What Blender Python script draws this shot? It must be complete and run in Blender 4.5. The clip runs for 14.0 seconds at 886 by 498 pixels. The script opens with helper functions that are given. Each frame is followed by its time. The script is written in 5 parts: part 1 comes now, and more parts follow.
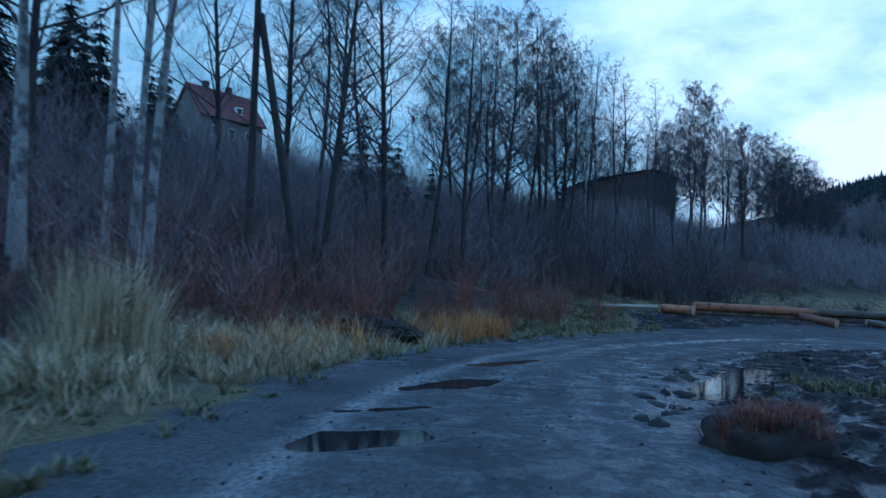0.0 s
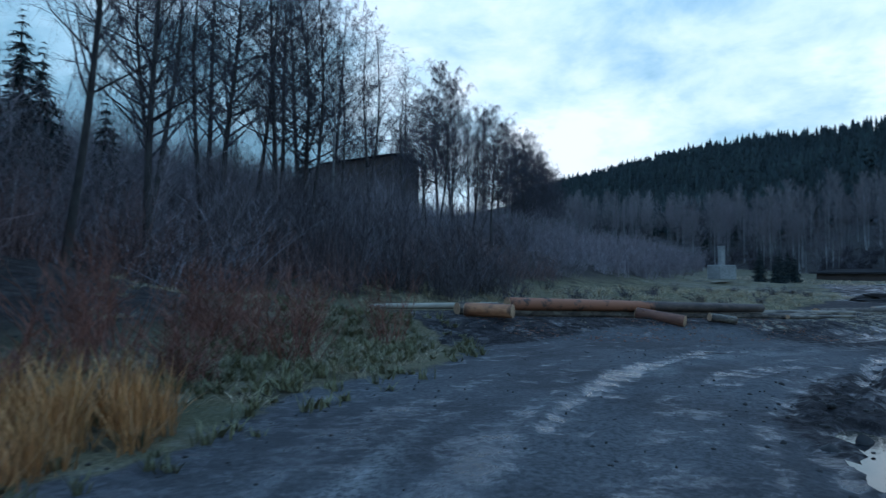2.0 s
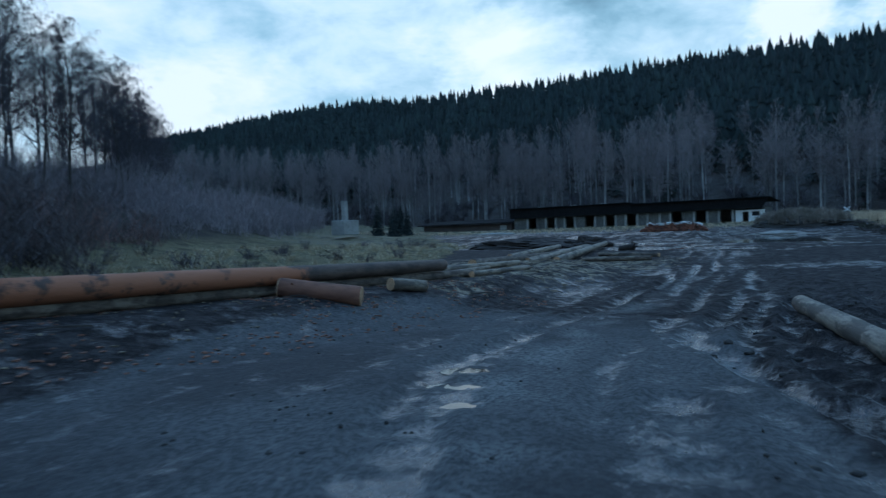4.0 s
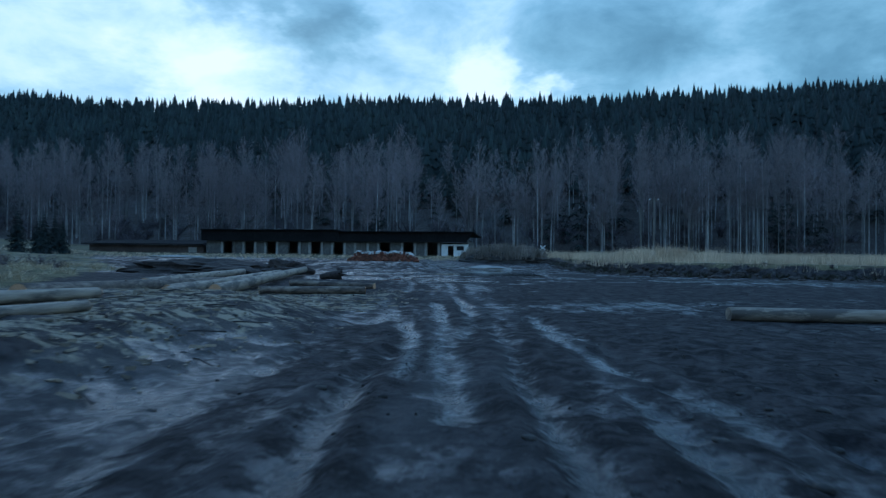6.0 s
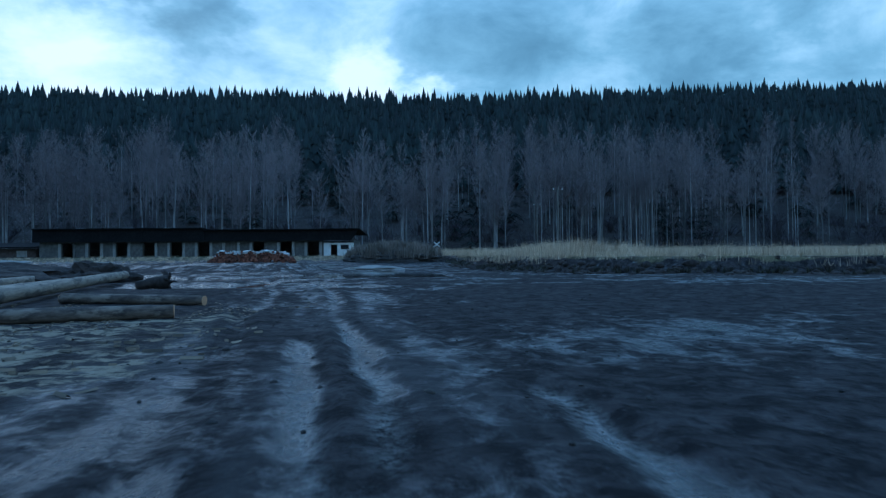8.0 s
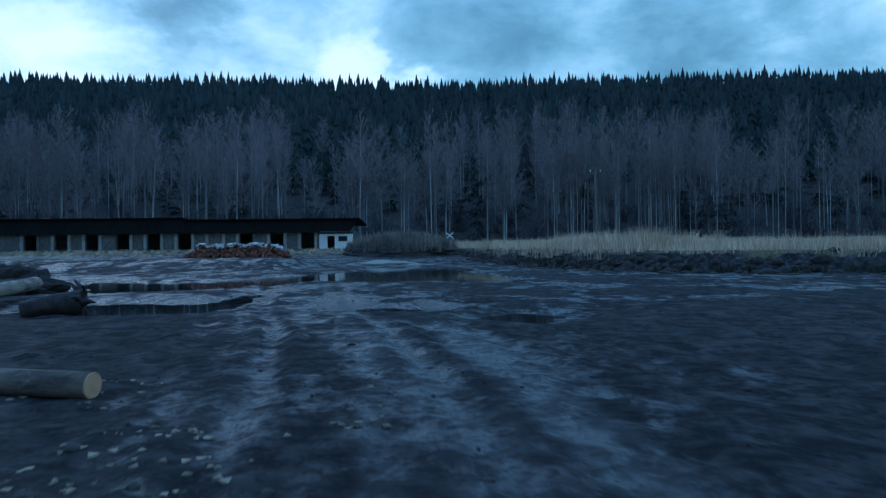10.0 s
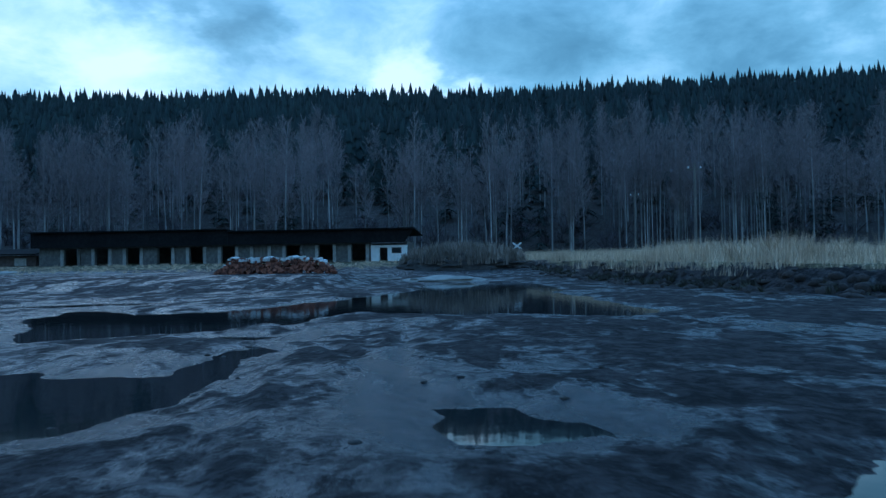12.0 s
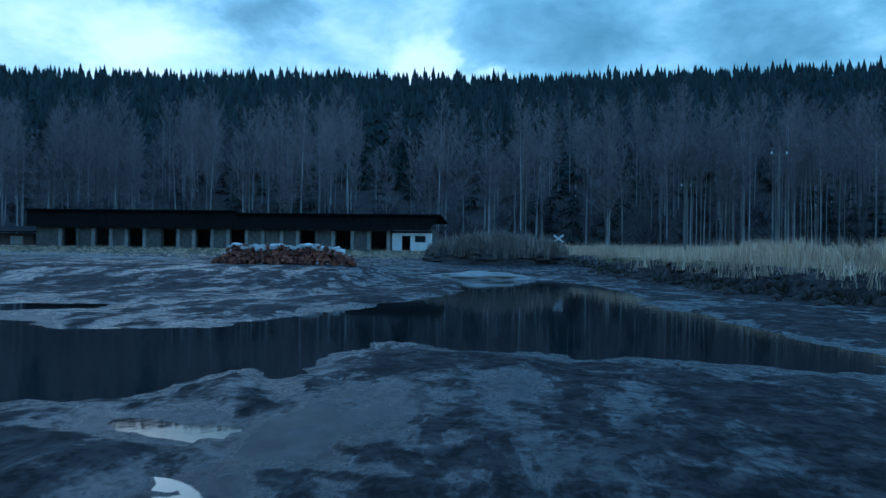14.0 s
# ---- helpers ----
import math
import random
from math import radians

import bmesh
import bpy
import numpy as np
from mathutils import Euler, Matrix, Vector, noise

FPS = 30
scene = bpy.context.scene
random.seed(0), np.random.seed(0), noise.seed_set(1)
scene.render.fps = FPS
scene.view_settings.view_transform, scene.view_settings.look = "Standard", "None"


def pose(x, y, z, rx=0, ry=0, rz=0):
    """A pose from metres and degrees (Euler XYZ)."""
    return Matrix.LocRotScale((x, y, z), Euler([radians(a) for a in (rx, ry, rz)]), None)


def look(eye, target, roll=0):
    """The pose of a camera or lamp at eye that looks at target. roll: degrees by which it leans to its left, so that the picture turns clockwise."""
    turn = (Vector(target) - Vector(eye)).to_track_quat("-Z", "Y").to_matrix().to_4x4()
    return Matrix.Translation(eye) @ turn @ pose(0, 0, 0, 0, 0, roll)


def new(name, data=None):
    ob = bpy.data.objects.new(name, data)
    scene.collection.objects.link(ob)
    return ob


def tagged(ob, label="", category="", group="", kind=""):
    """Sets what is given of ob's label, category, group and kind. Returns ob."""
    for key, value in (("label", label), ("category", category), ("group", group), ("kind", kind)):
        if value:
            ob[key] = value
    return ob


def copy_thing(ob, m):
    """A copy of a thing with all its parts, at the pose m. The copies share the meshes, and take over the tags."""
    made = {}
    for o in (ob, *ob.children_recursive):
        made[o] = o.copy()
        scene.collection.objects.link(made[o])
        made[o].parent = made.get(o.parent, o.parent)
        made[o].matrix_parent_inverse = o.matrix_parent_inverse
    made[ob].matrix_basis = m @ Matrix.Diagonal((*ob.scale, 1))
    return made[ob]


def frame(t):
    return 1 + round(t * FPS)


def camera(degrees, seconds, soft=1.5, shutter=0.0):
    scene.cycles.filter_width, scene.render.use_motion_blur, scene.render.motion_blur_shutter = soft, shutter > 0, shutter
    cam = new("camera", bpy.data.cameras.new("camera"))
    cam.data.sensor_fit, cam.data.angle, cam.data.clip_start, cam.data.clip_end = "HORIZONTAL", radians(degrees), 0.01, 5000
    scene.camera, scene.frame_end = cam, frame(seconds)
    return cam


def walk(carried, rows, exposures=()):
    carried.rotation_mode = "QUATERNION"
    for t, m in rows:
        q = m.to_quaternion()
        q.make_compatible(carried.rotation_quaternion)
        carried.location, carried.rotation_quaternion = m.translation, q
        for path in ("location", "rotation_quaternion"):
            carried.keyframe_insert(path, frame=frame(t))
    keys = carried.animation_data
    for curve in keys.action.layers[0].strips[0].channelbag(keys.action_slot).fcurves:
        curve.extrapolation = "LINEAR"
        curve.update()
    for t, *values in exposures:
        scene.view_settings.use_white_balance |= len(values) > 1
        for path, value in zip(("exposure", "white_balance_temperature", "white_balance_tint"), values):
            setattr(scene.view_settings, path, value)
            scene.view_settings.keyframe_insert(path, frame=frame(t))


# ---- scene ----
cam = camera(68.2, 14.0, soft=1.3, shutter=0.25)
PATH = [
    (0, (0.098, -0.595, 0.971), (0.073, 1.403, 1.072), 1.5),
    (0.5, (0.166, 2.441, 0.963), (0.327, 4.434, 1.008), 2.3),
    (1, (0.607, 5.059, 1.063), (0.946, 7.029, 1.122), 1.9),
    (1.5, (1.091, 7.834, 1.097), (1.595, 9.77, 1.097), 0.7),
    (2, (1.716, 10.209, 0.999), (2.461, 12.063, 1.083), 0.3),
    (2.5, (2.47, 11.892, 0.869), (3.449, 13.636, 0.906), -0.4),
    (3, (3.67, 13.992, 0.915), (4.9, 15.569, 0.944), -0.9),
    (3.5, (5.26, 15.806, 0.891), (6.7, 17.194, 0.907), -2.5),
    (4, (6.931, 17.348, 0.806), (8.553, 18.518, 0.752), -2.1),
    (6.5, (20.156, 21.659, 0.177), (22.14, 21.901, 0.226), 0.3),
    (7, (22.279, 22.055, 0.153), (24.272, 22.21, 0.203), -0.2),
    (7.5, (24.282, 22.35, 0.098), (26.279, 22.432, 0.175), -0.2),
    (8, (26.088, 22.562, 0.088), (28.088, 22.58, 0.118), -0.4),
    (10.5, (37.15, 25.508, 0.365), (39.15, 25.49, 0.371), -0.6),
    (11, (39.051, 25.67, 0.422), (41.05, 25.683, 0.481), -0.3),
    (11.5, (40.736, 25.921, 0.422), (42.734, 25.98, 0.496), -1.0),
    (12, (42.467, 26.234, 0.46), (44.461, 26.379, 0.498), -0.9),
    (12.5, (44.057, 26.615, 0.526), (46.042, 26.86, 0.527), -1.0),
    (13, (45.533, 27.046, 0.635), (47.504, 27.377, 0.562), -0.8),
    (13.5, (47.19, 27.559, 0.607), (49.166, 27.866, 0.652), -0.3),
    (14, (48.695, 27.89, 0.715), (50.685, 28.084, 0.718), 0.8),
]
walk(cam, [(t, look(eye, target, roll)) for t, eye, target, roll in PATH],
     exposures=[(0, 0.10, 4550, 8), (1, 0.12, 4850, 8), (2, 0.10, 5100, 8), (4, -0.07, 5050, 5), (6.5, 0.0, 4720, 4), (11, -0.02, 4480, 2), (14, 0.0, 4270, -2)])

# ---- world, sun ----
SUN_AZ, SUN_EL = 62.0, 16.0   # degrees clockwise from +y, and above the horizon
world = bpy.data.worlds.new("world")
scene.world = world
world.use_nodes = True


class Nodes:
    """Short hand for node trees."""

    def __init__(self, tree):
        self.tree = tree
        tree.nodes.clear()

    def add(self, kind, **inputs):
        return self.fill(self.tree.nodes.new(kind), **inputs)

    def fill(self, n, **inputs):
        for key, value in inputs.items():
            self.put(n.inputs[int(key[1:]) if key[0] == "i" and key[1:].isdigit() else key.replace("_", " ")], value)
        return n

    def put(self, socket, value):
        if isinstance(value, bpy.types.NodeSocket):
            self.tree.links.new(value, socket)
        elif isinstance(value, bpy.types.Node):
            self.tree.links.new(value.outputs[0], socket)
        else:
            socket.default_value = value

    def noise(self, vec, scale, detail=4.0, rough=0.55, distort=0.0):
        return self.add("ShaderNodeTexNoise", Vector=vec, Scale=scale, Detail=detail, Roughness=rough, Distortion=distort).outputs[0]

    def ramp(self, fac, stops, mode="LINEAR"):
        n = self.add("ShaderNodeValToRGB", Fac=fac)
        e = n.color_ramp.elements
        n.color_ramp.interpolation = mode
        while len(e) < len(stops):
            e.new(0.5)
        for el, (p, c) in zip(e, stops):
            el.position, el.color = p, (*c, 1) if len(c) == 3 else c
        return n.outputs[0]

    def step(self, fac, lo, hi, a=0.0, b=1.0):
        n = self.add("ShaderNodeMapRange", i0=fac, i1=lo, i2=hi, i3=a, i4=b)
        n.interpolation_type = "SMOOTHSTEP"
        return n.outputs[0]

    def math(self, op, a, b=0.0, clamp=False):
        n = self.add("ShaderNodeMath", i0=a, i1=b)
        n.operation, n.use_clamp = op, clamp
        return n.outputs[0]

    def vmath(self, op, a, b=(0, 0, 0)):
        n = self.add("ShaderNodeVectorMath", i0=a, i1=b)
        n.operation = op
        return n.outputs

    def mix(self, fac, a, b, blend="MIX"):
        n = self.add("ShaderNodeMix")
        n.data_type, n.blend_type = "RGBA", blend
        self.put(n.inputs[0], fac)
        self.put(n.inputs[6], a)
        self.put(n.inputs[7], b)
        return n.outputs[2]


def rgb(r, g, b):
    return (r, g, b, 1.0)


def toward(az, el):
    a, e = radians(az), radians(el)
    return (math.sin(a) * math.cos(e), math.cos(a) * math.cos(e), math.sin(e))


w = Nodes(world.node_tree)
sky = w.add("ShaderNodeTexSky")
sky.sky_type, sky.sun_disc = "NISHITA", False
sky.sun_elevation, sky.sun_rotation = radians(SUN_EL), radians(SUN_AZ)
sky.altitude, sky.air_density, sky.dust_density = 300.0, 1.4, 2.0
ray_dir = w.add("ShaderNodeTexCoord").outputs["Generated"]
flat = w.vmath("MULTIPLY", ray_dir, (1.0, 1.0, 1.9))[0]
n1 = w.noise(flat, 2.3, 5.0, 0.52, 0.4)
n2 = w.noise(w.vmath("ADD", flat, (3.1, 1.7, 0.4))[0], 7.0, 7.0, 0.6, 0.25)
cover = w.math("ADD", w.math("MULTIPLY", n1, 0.56), w.math("MULTIPLY", n2, 0.48))


puff = w.add("ShaderNodeTexNoise", Vector=flat, Scale=5.0, Detail=5.0, Roughness=0.6).outputs[1]
ragged = w.vmath("ADD", ray_dir, w.vmath("MULTIPLY", w.vmath("SUBTRACT", puff, (0.5, 0.5, 0.5))[0], (0.34, 0.34, 0.20))[0])[0]


def bank(az, el, size, amount):
    """A ragged cloud bank: the closer to that direction the lighter (or darker) the cloud."""
    d = w.vmath("DISTANCE", ragged, toward(az, el))[1]
    return w.step(d, size, size * 0.45, 0.0, amount)


for az, el, size, amount in ((42, 17, 0.40, 0.14), (62, 13.6, 0.15, 0.19), (84, 13.2, 0.09, 0.20), (78, 21, 0.18, 0.05), (35, 9.4, 0.16, 0.14), (121, 12.5, 0.16, 0.12), (25, 17, 0.35, 0.08),
                             (65, 20.0, 0.12, -0.09), (97, 17.5, 0.16, -0.04), (115, 16, 0.24, -0.12), (38, 12.0, 0.10, -0.10), (-15, 18, 0.5, -0.06)):
    cover = w.math("ADD", cover, bank(az, el, size, amount))
cloud = w.ramp(cover, ((0.24, (0.145, 0.255, 0.315)), (0.36, (0.205, 0.345, 0.41)), (0.46, (0.31, 0.485, 0.55)), (0.55, (0.48, 0.65, 0.70)), (0.65, (0.76, 0.86, 0.86)), (0.78, (1.04, 1.0, 0.92))))
height = w.add("ShaderNodeSeparateXYZ", i0=ray_dir).outputs[2]
cloud = w.mix(w.step(height, 0.30, 0.65), cloud, w.mix(1.0, cloud, rgb(0.76, 0.96, 1.38), "MULTIPLY"))   # bluer overhead at dusk
both = w.mix(0.985, sky.outputs[0], w.mix(1.0, cloud, rgb(10, 10, 10), "MULTIPLY"))
w.add("ShaderNodeOutputWorld", Surface=w.add("ShaderNodeBackground", Color=both, Strength=0.1))

sun_data = bpy.data.lights.new("sun", "SUN")
sun_data.energy, sun_data.angle, sun_data.color = 0.15, radians(25), (1.0, 0.93, 0.85)
sun = new("sun", sun_data)
sun.matrix_world = look((0, 0, 60), tuple(Vector((0, 0, 60)) - Vector(toward(SUN_AZ, SUN_EL + 14))))


# ---- materials ----
def material(name):
    m = bpy.data.materials.new(name)
    m.use_nodes = True
    return m, Nodes(m.node_tree)


def finish(n, color, rough=0.8, bump=None, height=0.02, strength=0.6, metal=0.0, spec=0.5, **more):
    s = n.add("ShaderNodeBsdfPrincipled", Metallic=metal)
    n.put(s.inputs["Base Color"], color)
    n.put(s.inputs["Roughness"], rough)
    n.put(s.inputs["Specular IOR Level"], spec)
    for key, value in more.items():
        n.put(s.inputs[key.replace("_", " ")], value)
    if bump is not None:
        n.put(s.inputs["Normal"], n.add("ShaderNodeBump", Height=bump, Distance=height, Strength=strength))
    n.add("ShaderNodeOutputMaterial", Surface=s)


def place(n):
    return n.add("ShaderNodeTexCoord").outputs["Object"]


def spot(n):
    return n.add("ShaderNodeNewGeometry").outputs["Position"]


def layer(n, name):
    a = n.add("ShaderNodeAttribute")
    a.attribute_name = name
    return a.outputs["Fac"]


def vary(n, color, by_island=True, amount=0.35):
    """Lightens and darkens a colour from piece to piece."""
    r = n.add("ShaderNodeNewGeometry").outputs["Random Per Island"] if by_island else n.add("ShaderNodeObjectInfo").outputs["Random"]
    v = n.step(r, 0.0, 1.0, 1.0 - amount, 1.0 + amount)
    return n.mix(1.0, color, n.add("ShaderNodeCombineColor", i0=v, i1=v, i2=v).outputs[0], "MULTIPLY")


def simple(name, a, b, scale, rough=0.8, bump=0.0, island=False, stretch=(1, 1, 1), amount=0.3, spec=0.4):
    m, n = material(name)
    v = n.vmath("MULTIPLY", place(n), stretch)[0]
    k = n.noise(v, scale, 6.0, 0.6)
    big = n.noise(v, scale * 0.13, 3.0)
    c = n.mix(n.step(k, 0.3, 0.7), rgb(*a), rgb(*b))
    c = n.mix(n.step(big, 0.35, 0.7, 0.0, 0.45), c, rgb(*(0.6 * t for t in a)))
    if island:
        c = vary(n, c, True, amount)
    finish(n, c, rough, k if bump else None, bump or 0.01, 0.7, spec=spec)
    return m


# the ground: mud, gravel track, dead grass and forest litter, mixed by where they lie
M_GROUND, n = material("wet_ground")
p = spot(n)
grass_at = layer(n, "grass")
gravel_at = layer(n, "gravel")
litter_at = layer(n, "litter")
wet_at = layer(n, "wet")
smear = layer(n, "smear")
yard = layer(n, "yard")
fine = n.noise(p, 19.0, 8.0, 0.65)
grit = n.noise(p, 8.0, 7.0, 0.72, 0.3)
mid = n.noise(p, 3.3, 7.0, 0.62, 0.4)
large = n.noise(p, 0.33, 5.0, 0.6)
streak = n.noise(n.vmath("MULTIPLY", p, (0.85, 1.15, 1.0))[0], 2.1, 7.0, 0.68, 0.3)
mud = n.mix(n.step(mid, 0.38, 0.64), rgb(0.014, 0.0122, 0.0122), rgb(0.055, 0.047, 0.045))
mud = n.mix(n.step(fine, 0.56, 0.72, 0.0, 0.55), mud, rgb(0.10, 0.095, 0.093))
mud = n.mix(n.step(streak, 0.5, 0.66, 0.0, 0.6), mud, rgb(0.090, 0.079, 0.076))
mud = n.mix(n.step(grit, 0.50, 0.64, 0.0, 0.75), mud, rgb(0.011, 0.0102, 0.0105))
mud = n.mix(n.math("MULTIPLY", yard, n.step(smear, -0.05, 0.35, 0.0, 0.40)), mud, rgb(0.105, 0.096, 0.092))
gravel = n.mix(n.step(fine, 0.35, 0.65), rgb(0.062, 0.060, 0.060), rgb(0.130, 0.124, 0.120))
gravel = n.mix(n.step(n.noise(p, 7.0, 5.0, 0.7), 0.5, 0.66, 0.0, 0.45), gravel, rgb(0.038, 0.036, 0.036))
gravel = n.mix(n.step(large, 0.42, 0.62, 0.0, 0.7), gravel, rgb(0.042, 0.038, 0.038))
turf = n.mix(n.step(fine, 0.3, 0.7), rgb(0.075, 0.062, 0.034), rgb(0.21, 0.175, 0.10))
turf = n.mix(n.step(large, 0.48, 0.66, 0.0, 0.5), turf, rgb(0.055, 0.062, 0.030))
turf = n.mix(n.step(n.noise(p, 0.8, 5.0, 0.65), 0.50, 0.62, 0.0, 0.75), turf, rgb(0.045, 0.036, 0.026))
floor_wood = n.mix(n.step(mid, 0.3, 0.7), rgb(0.025, 0.021, 0.019), rgb(0.062, 0.050, 0.042))
chips = n.mix(n.step(n.noise(n.vmath("MULTIPLY", p, (1.3, 1.0, 1.0))[0], 2.6, 8.0, 0.68), 0.47, 0.57), mud, rgb(0.27, 0.225, 0.16))
col = n.mix(n.step(n.math("ADD", gravel_at, n.math("MULTIPLY", n.math("SUBTRACT", mid, 0.5), 0.7)), 0.35, 0.6), mud, gravel)
col = n.mix(n.step(n.math("ADD", litter_at, n.math("MULTIPLY", n.math("SUBTRACT", streak, 0.5), 1.2)), 0.4, 0.7), col, chips)
grassy = n.step(n.math("ADD", grass_at, n.math("MULTIPLY", n.math("SUBTRACT", mid, 0.5), 0.9)), 0.4, 0.65)
col = n.mix(n.math("MULTIPLY", layer(n, "pale"), n.step(fine, 0.35, 0.6)), col, rgb(0.27, 0.255, 0.235))
col = n.mix(grassy, col, turf)
col = n.mix(layer(n, "wood"), col, floor_wood)
film = n.math("ADD", n.math("MULTIPLY", n.step(streak, 0.49, 0.58), 0.40), n.math("MULTIPLY", n.step(mid, 0.50, 0.58), 0.22))
film = n.math("SUBTRACT", film, n.step(grit, 0.48, 0.58, 0.0, 0.26))
film = n.math("MULTIPLY", film, n.step(yard, 0.0, 1.0, 1.0, 0.62))
film = n.math("ADD", film, n.math("MULTIPLY", yard, smear))
cake = n.noise(n.vmath("MULTIPLY", p, (0.8, 1.2, 1.0))[0], 0.85, 9.0, 0.62, 0.5)
film = n.math("ADD", film, n.math("MULTIPLY", layer(n, "caked"), n.step(cake, 0.455, 0.545, -0.34, 0.30)))
film = n.math("ADD", film, n.step(large, 0.42, 0.60, 0.0, 0.26))
wetness = n.math("ADD", film, wet_at)
rough = n.math("ADD", n.step(wetness, 0.0, 1.2, 0.85, 0.16), n.math("MULTIPLY", grassy, 0.5), clamp=True)
relief = n.math("ADD", n.math("ADD", n.math("MULTIPLY", fine, 0.45), mid), n.math("MULTIPLY", grit, 0.6))
finish(n, col, rough, relief, n.math("SUBTRACT", n.step(yard, 0.0, 1.0, 0.07, 0.045), n.math("MULTIPLY", n.math("MULTIPLY", gravel_at, 0.045), n.step(yard, 0.0, 1.0, 1.0, 0.0))), 1.0, spec=n.step(wetness, 0.1, 0.9, 0.09, 0.62))

M_WATER, n = material("puddle_water")
finish(n, rgb(0.010, 0.011, 0.012), 0.055, n.noise(place(n), 3.0, 3.0), 0.004, 0.3, spec=0.6)

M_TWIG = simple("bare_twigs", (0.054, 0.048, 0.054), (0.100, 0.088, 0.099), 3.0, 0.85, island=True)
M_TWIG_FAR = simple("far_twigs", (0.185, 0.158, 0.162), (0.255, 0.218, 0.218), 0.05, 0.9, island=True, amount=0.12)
M_SCRUB = simple("scrub_twigs", (0.195, 0.164, 0.170), (0.31, 0.262, 0.265), 0.4, 0.9, island=True, amount=0.5)
M_THICKET = simple("thicket_twigs", (0.085, 0.070, 0.072), (0.145, 0.120, 0.120), 0.4, 0.9, island=True, amount=0.5)
M_BRAMBLE = simple("bramble_twigs", (0.16, 0.102, 0.093), (0.27, 0.172, 0.153), 0.4, 0.9, island=True, amount=0.5)
M_BARK = simple("dark_bark", (0.035, 0.030, 0.028), (0.085, 0.074, 0.066), 7.0, 0.9, 0.03, stretch=(1, 1, 0.25))
M_NEEDLES = simple("spruce_needles", (0.012, 0.020, 0.020), (0.026, 0.037, 0.032), 0.04, 0.85, island=True, amount=0.3)

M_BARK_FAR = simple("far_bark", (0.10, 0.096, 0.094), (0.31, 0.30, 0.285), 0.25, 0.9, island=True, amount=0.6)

M_STEM = simple("pale_birch_stems", (0.20, 0.195, 0.185), (0.38, 0.37, 0.35), 0.5, 0.85, island=True, amount=0.4)
M_BIRCH, n = material("birch_bark")
p = place(n)
lines = n.noise(n.vmath("MULTIPLY", p, (1.0, 1.0, 4.0))[0], 2.6, 7.0, 0.75, 0.6)
scars = n.noise(p, 1.1, 5.0, 0.7)
c = n.mix(n.step(lines, 0.56, 0.72), rgb(0.33, 0.318, 0.30), rgb(0.07, 0.063, 0.058))
c = n.mix(n.step(scars, 0.46, 0.60, 0.0, 0.92), c, rgb(0.055, 0.05, 0.048))
finish(n, c, 0.75, lines, 0.01, 0.5)

M_LOG, n = material("log_bark")
p = place(n)
plates = n.noise(n.vmath("MULTIPLY", p, (0.35, 1.0, 1.0))[0], 9.0, 6.0, 0.65)
c = n.mix(n.step(plates, 0.35, 0.68), rgb(0.045, 0.033, 0.026), rgb(0.15, 0.115, 0.085))
c = n.mix(n.step(n.noise(n.vmath("MULTIPLY", p, (0.6, 1.5, 1.5))[0], 2.4, 6.0, 0.68), 0.54, 0.64, 0.0, 0.85), c, rgb(0.23, 0.185, 0.14))
finish(n, c, 0.85, plates, 0.03, 0.8)

M_PEELED, n = material("peeled_orange_log")
p = place(n)
plates = n.noise(n.vmath("MULTIPLY", p, (0.3, 1.0, 1.0))[0], 7.0, 6.0, 0.6)
c = n.mix(n.step(plates, 0.3, 0.7), rgb(0.28, 0.105, 0.045), rgb(0.54, 0.25, 0.11))
c = n.mix(n.step(n.noise(p, 1.1, 6.0, 0.65), 0.53, 0.66, 0.0, 0.9), c, rgb(0.085, 0.052, 0.036))
finish(n, c, 0.7, plates, 0.015, 0.6)

M_HALF, n = material("half_barked_log")
p = place(n)
plates = n.noise(n.vmath("MULTIPLY", p, (0.3, 1.0, 1.0))[0], 7.0, 6.0, 0.6)
c = n.mix(n.step(plates, 0.3, 0.7), rgb(0.048, 0.033, 0.026), rgb(0.13, 0.088, 0.064))
along = n.add("ShaderNodeSeparateXYZ", i0=p).outputs[0]
bare = n.step(n.math("ABSOLUTE", n.math("SUBTRACT", along, 2.4)), 3.6, 1.8)   # a stretch where the bark is torn off
ripped = n.math("ADD", bare, n.math("MULTIPLY", n.math("SUBTRACT", n.noise(p, 2.2, 6.0, 0.65), 0.5), 2.2))
c = n.mix(n.step(ripped, 0.55, 0.75), c, rgb(0.32, 0.125, 0.06))
c = n.mix(n.step(n.noise(p, 2.6, 6.0, 0.65), 0.55, 0.66, 0.0, 0.9), c, rgb(0.05, 0.036, 0.028))
finish(n, c, 0.75, plates, 0.02, 0.7)

M_PALE, n = material("weathered_pale_log")
p = place(n)
grain = n.noise(n.vmath("MULTIPLY", p, (0.12, 1.0, 1.0))[0], 11.0, 7.0, 0.65)
c = n.mix(n.step(grain, 0.3, 0.7), rgb(0.155, 0.122, 0.090), rgb(0.34, 0.28, 0.21))
c = n.mix(n.step(n.noise(n.vmath("MULTIPLY", p, (0.35, 1.2, 1.2))[0], 2.2, 6.0, 0.68), 0.50, 0.60, 0.0, 0.9), c, rgb(0.075, 0.060, 0.048))
finish(n, c, 0.8, grain, 0.02, 0.8)

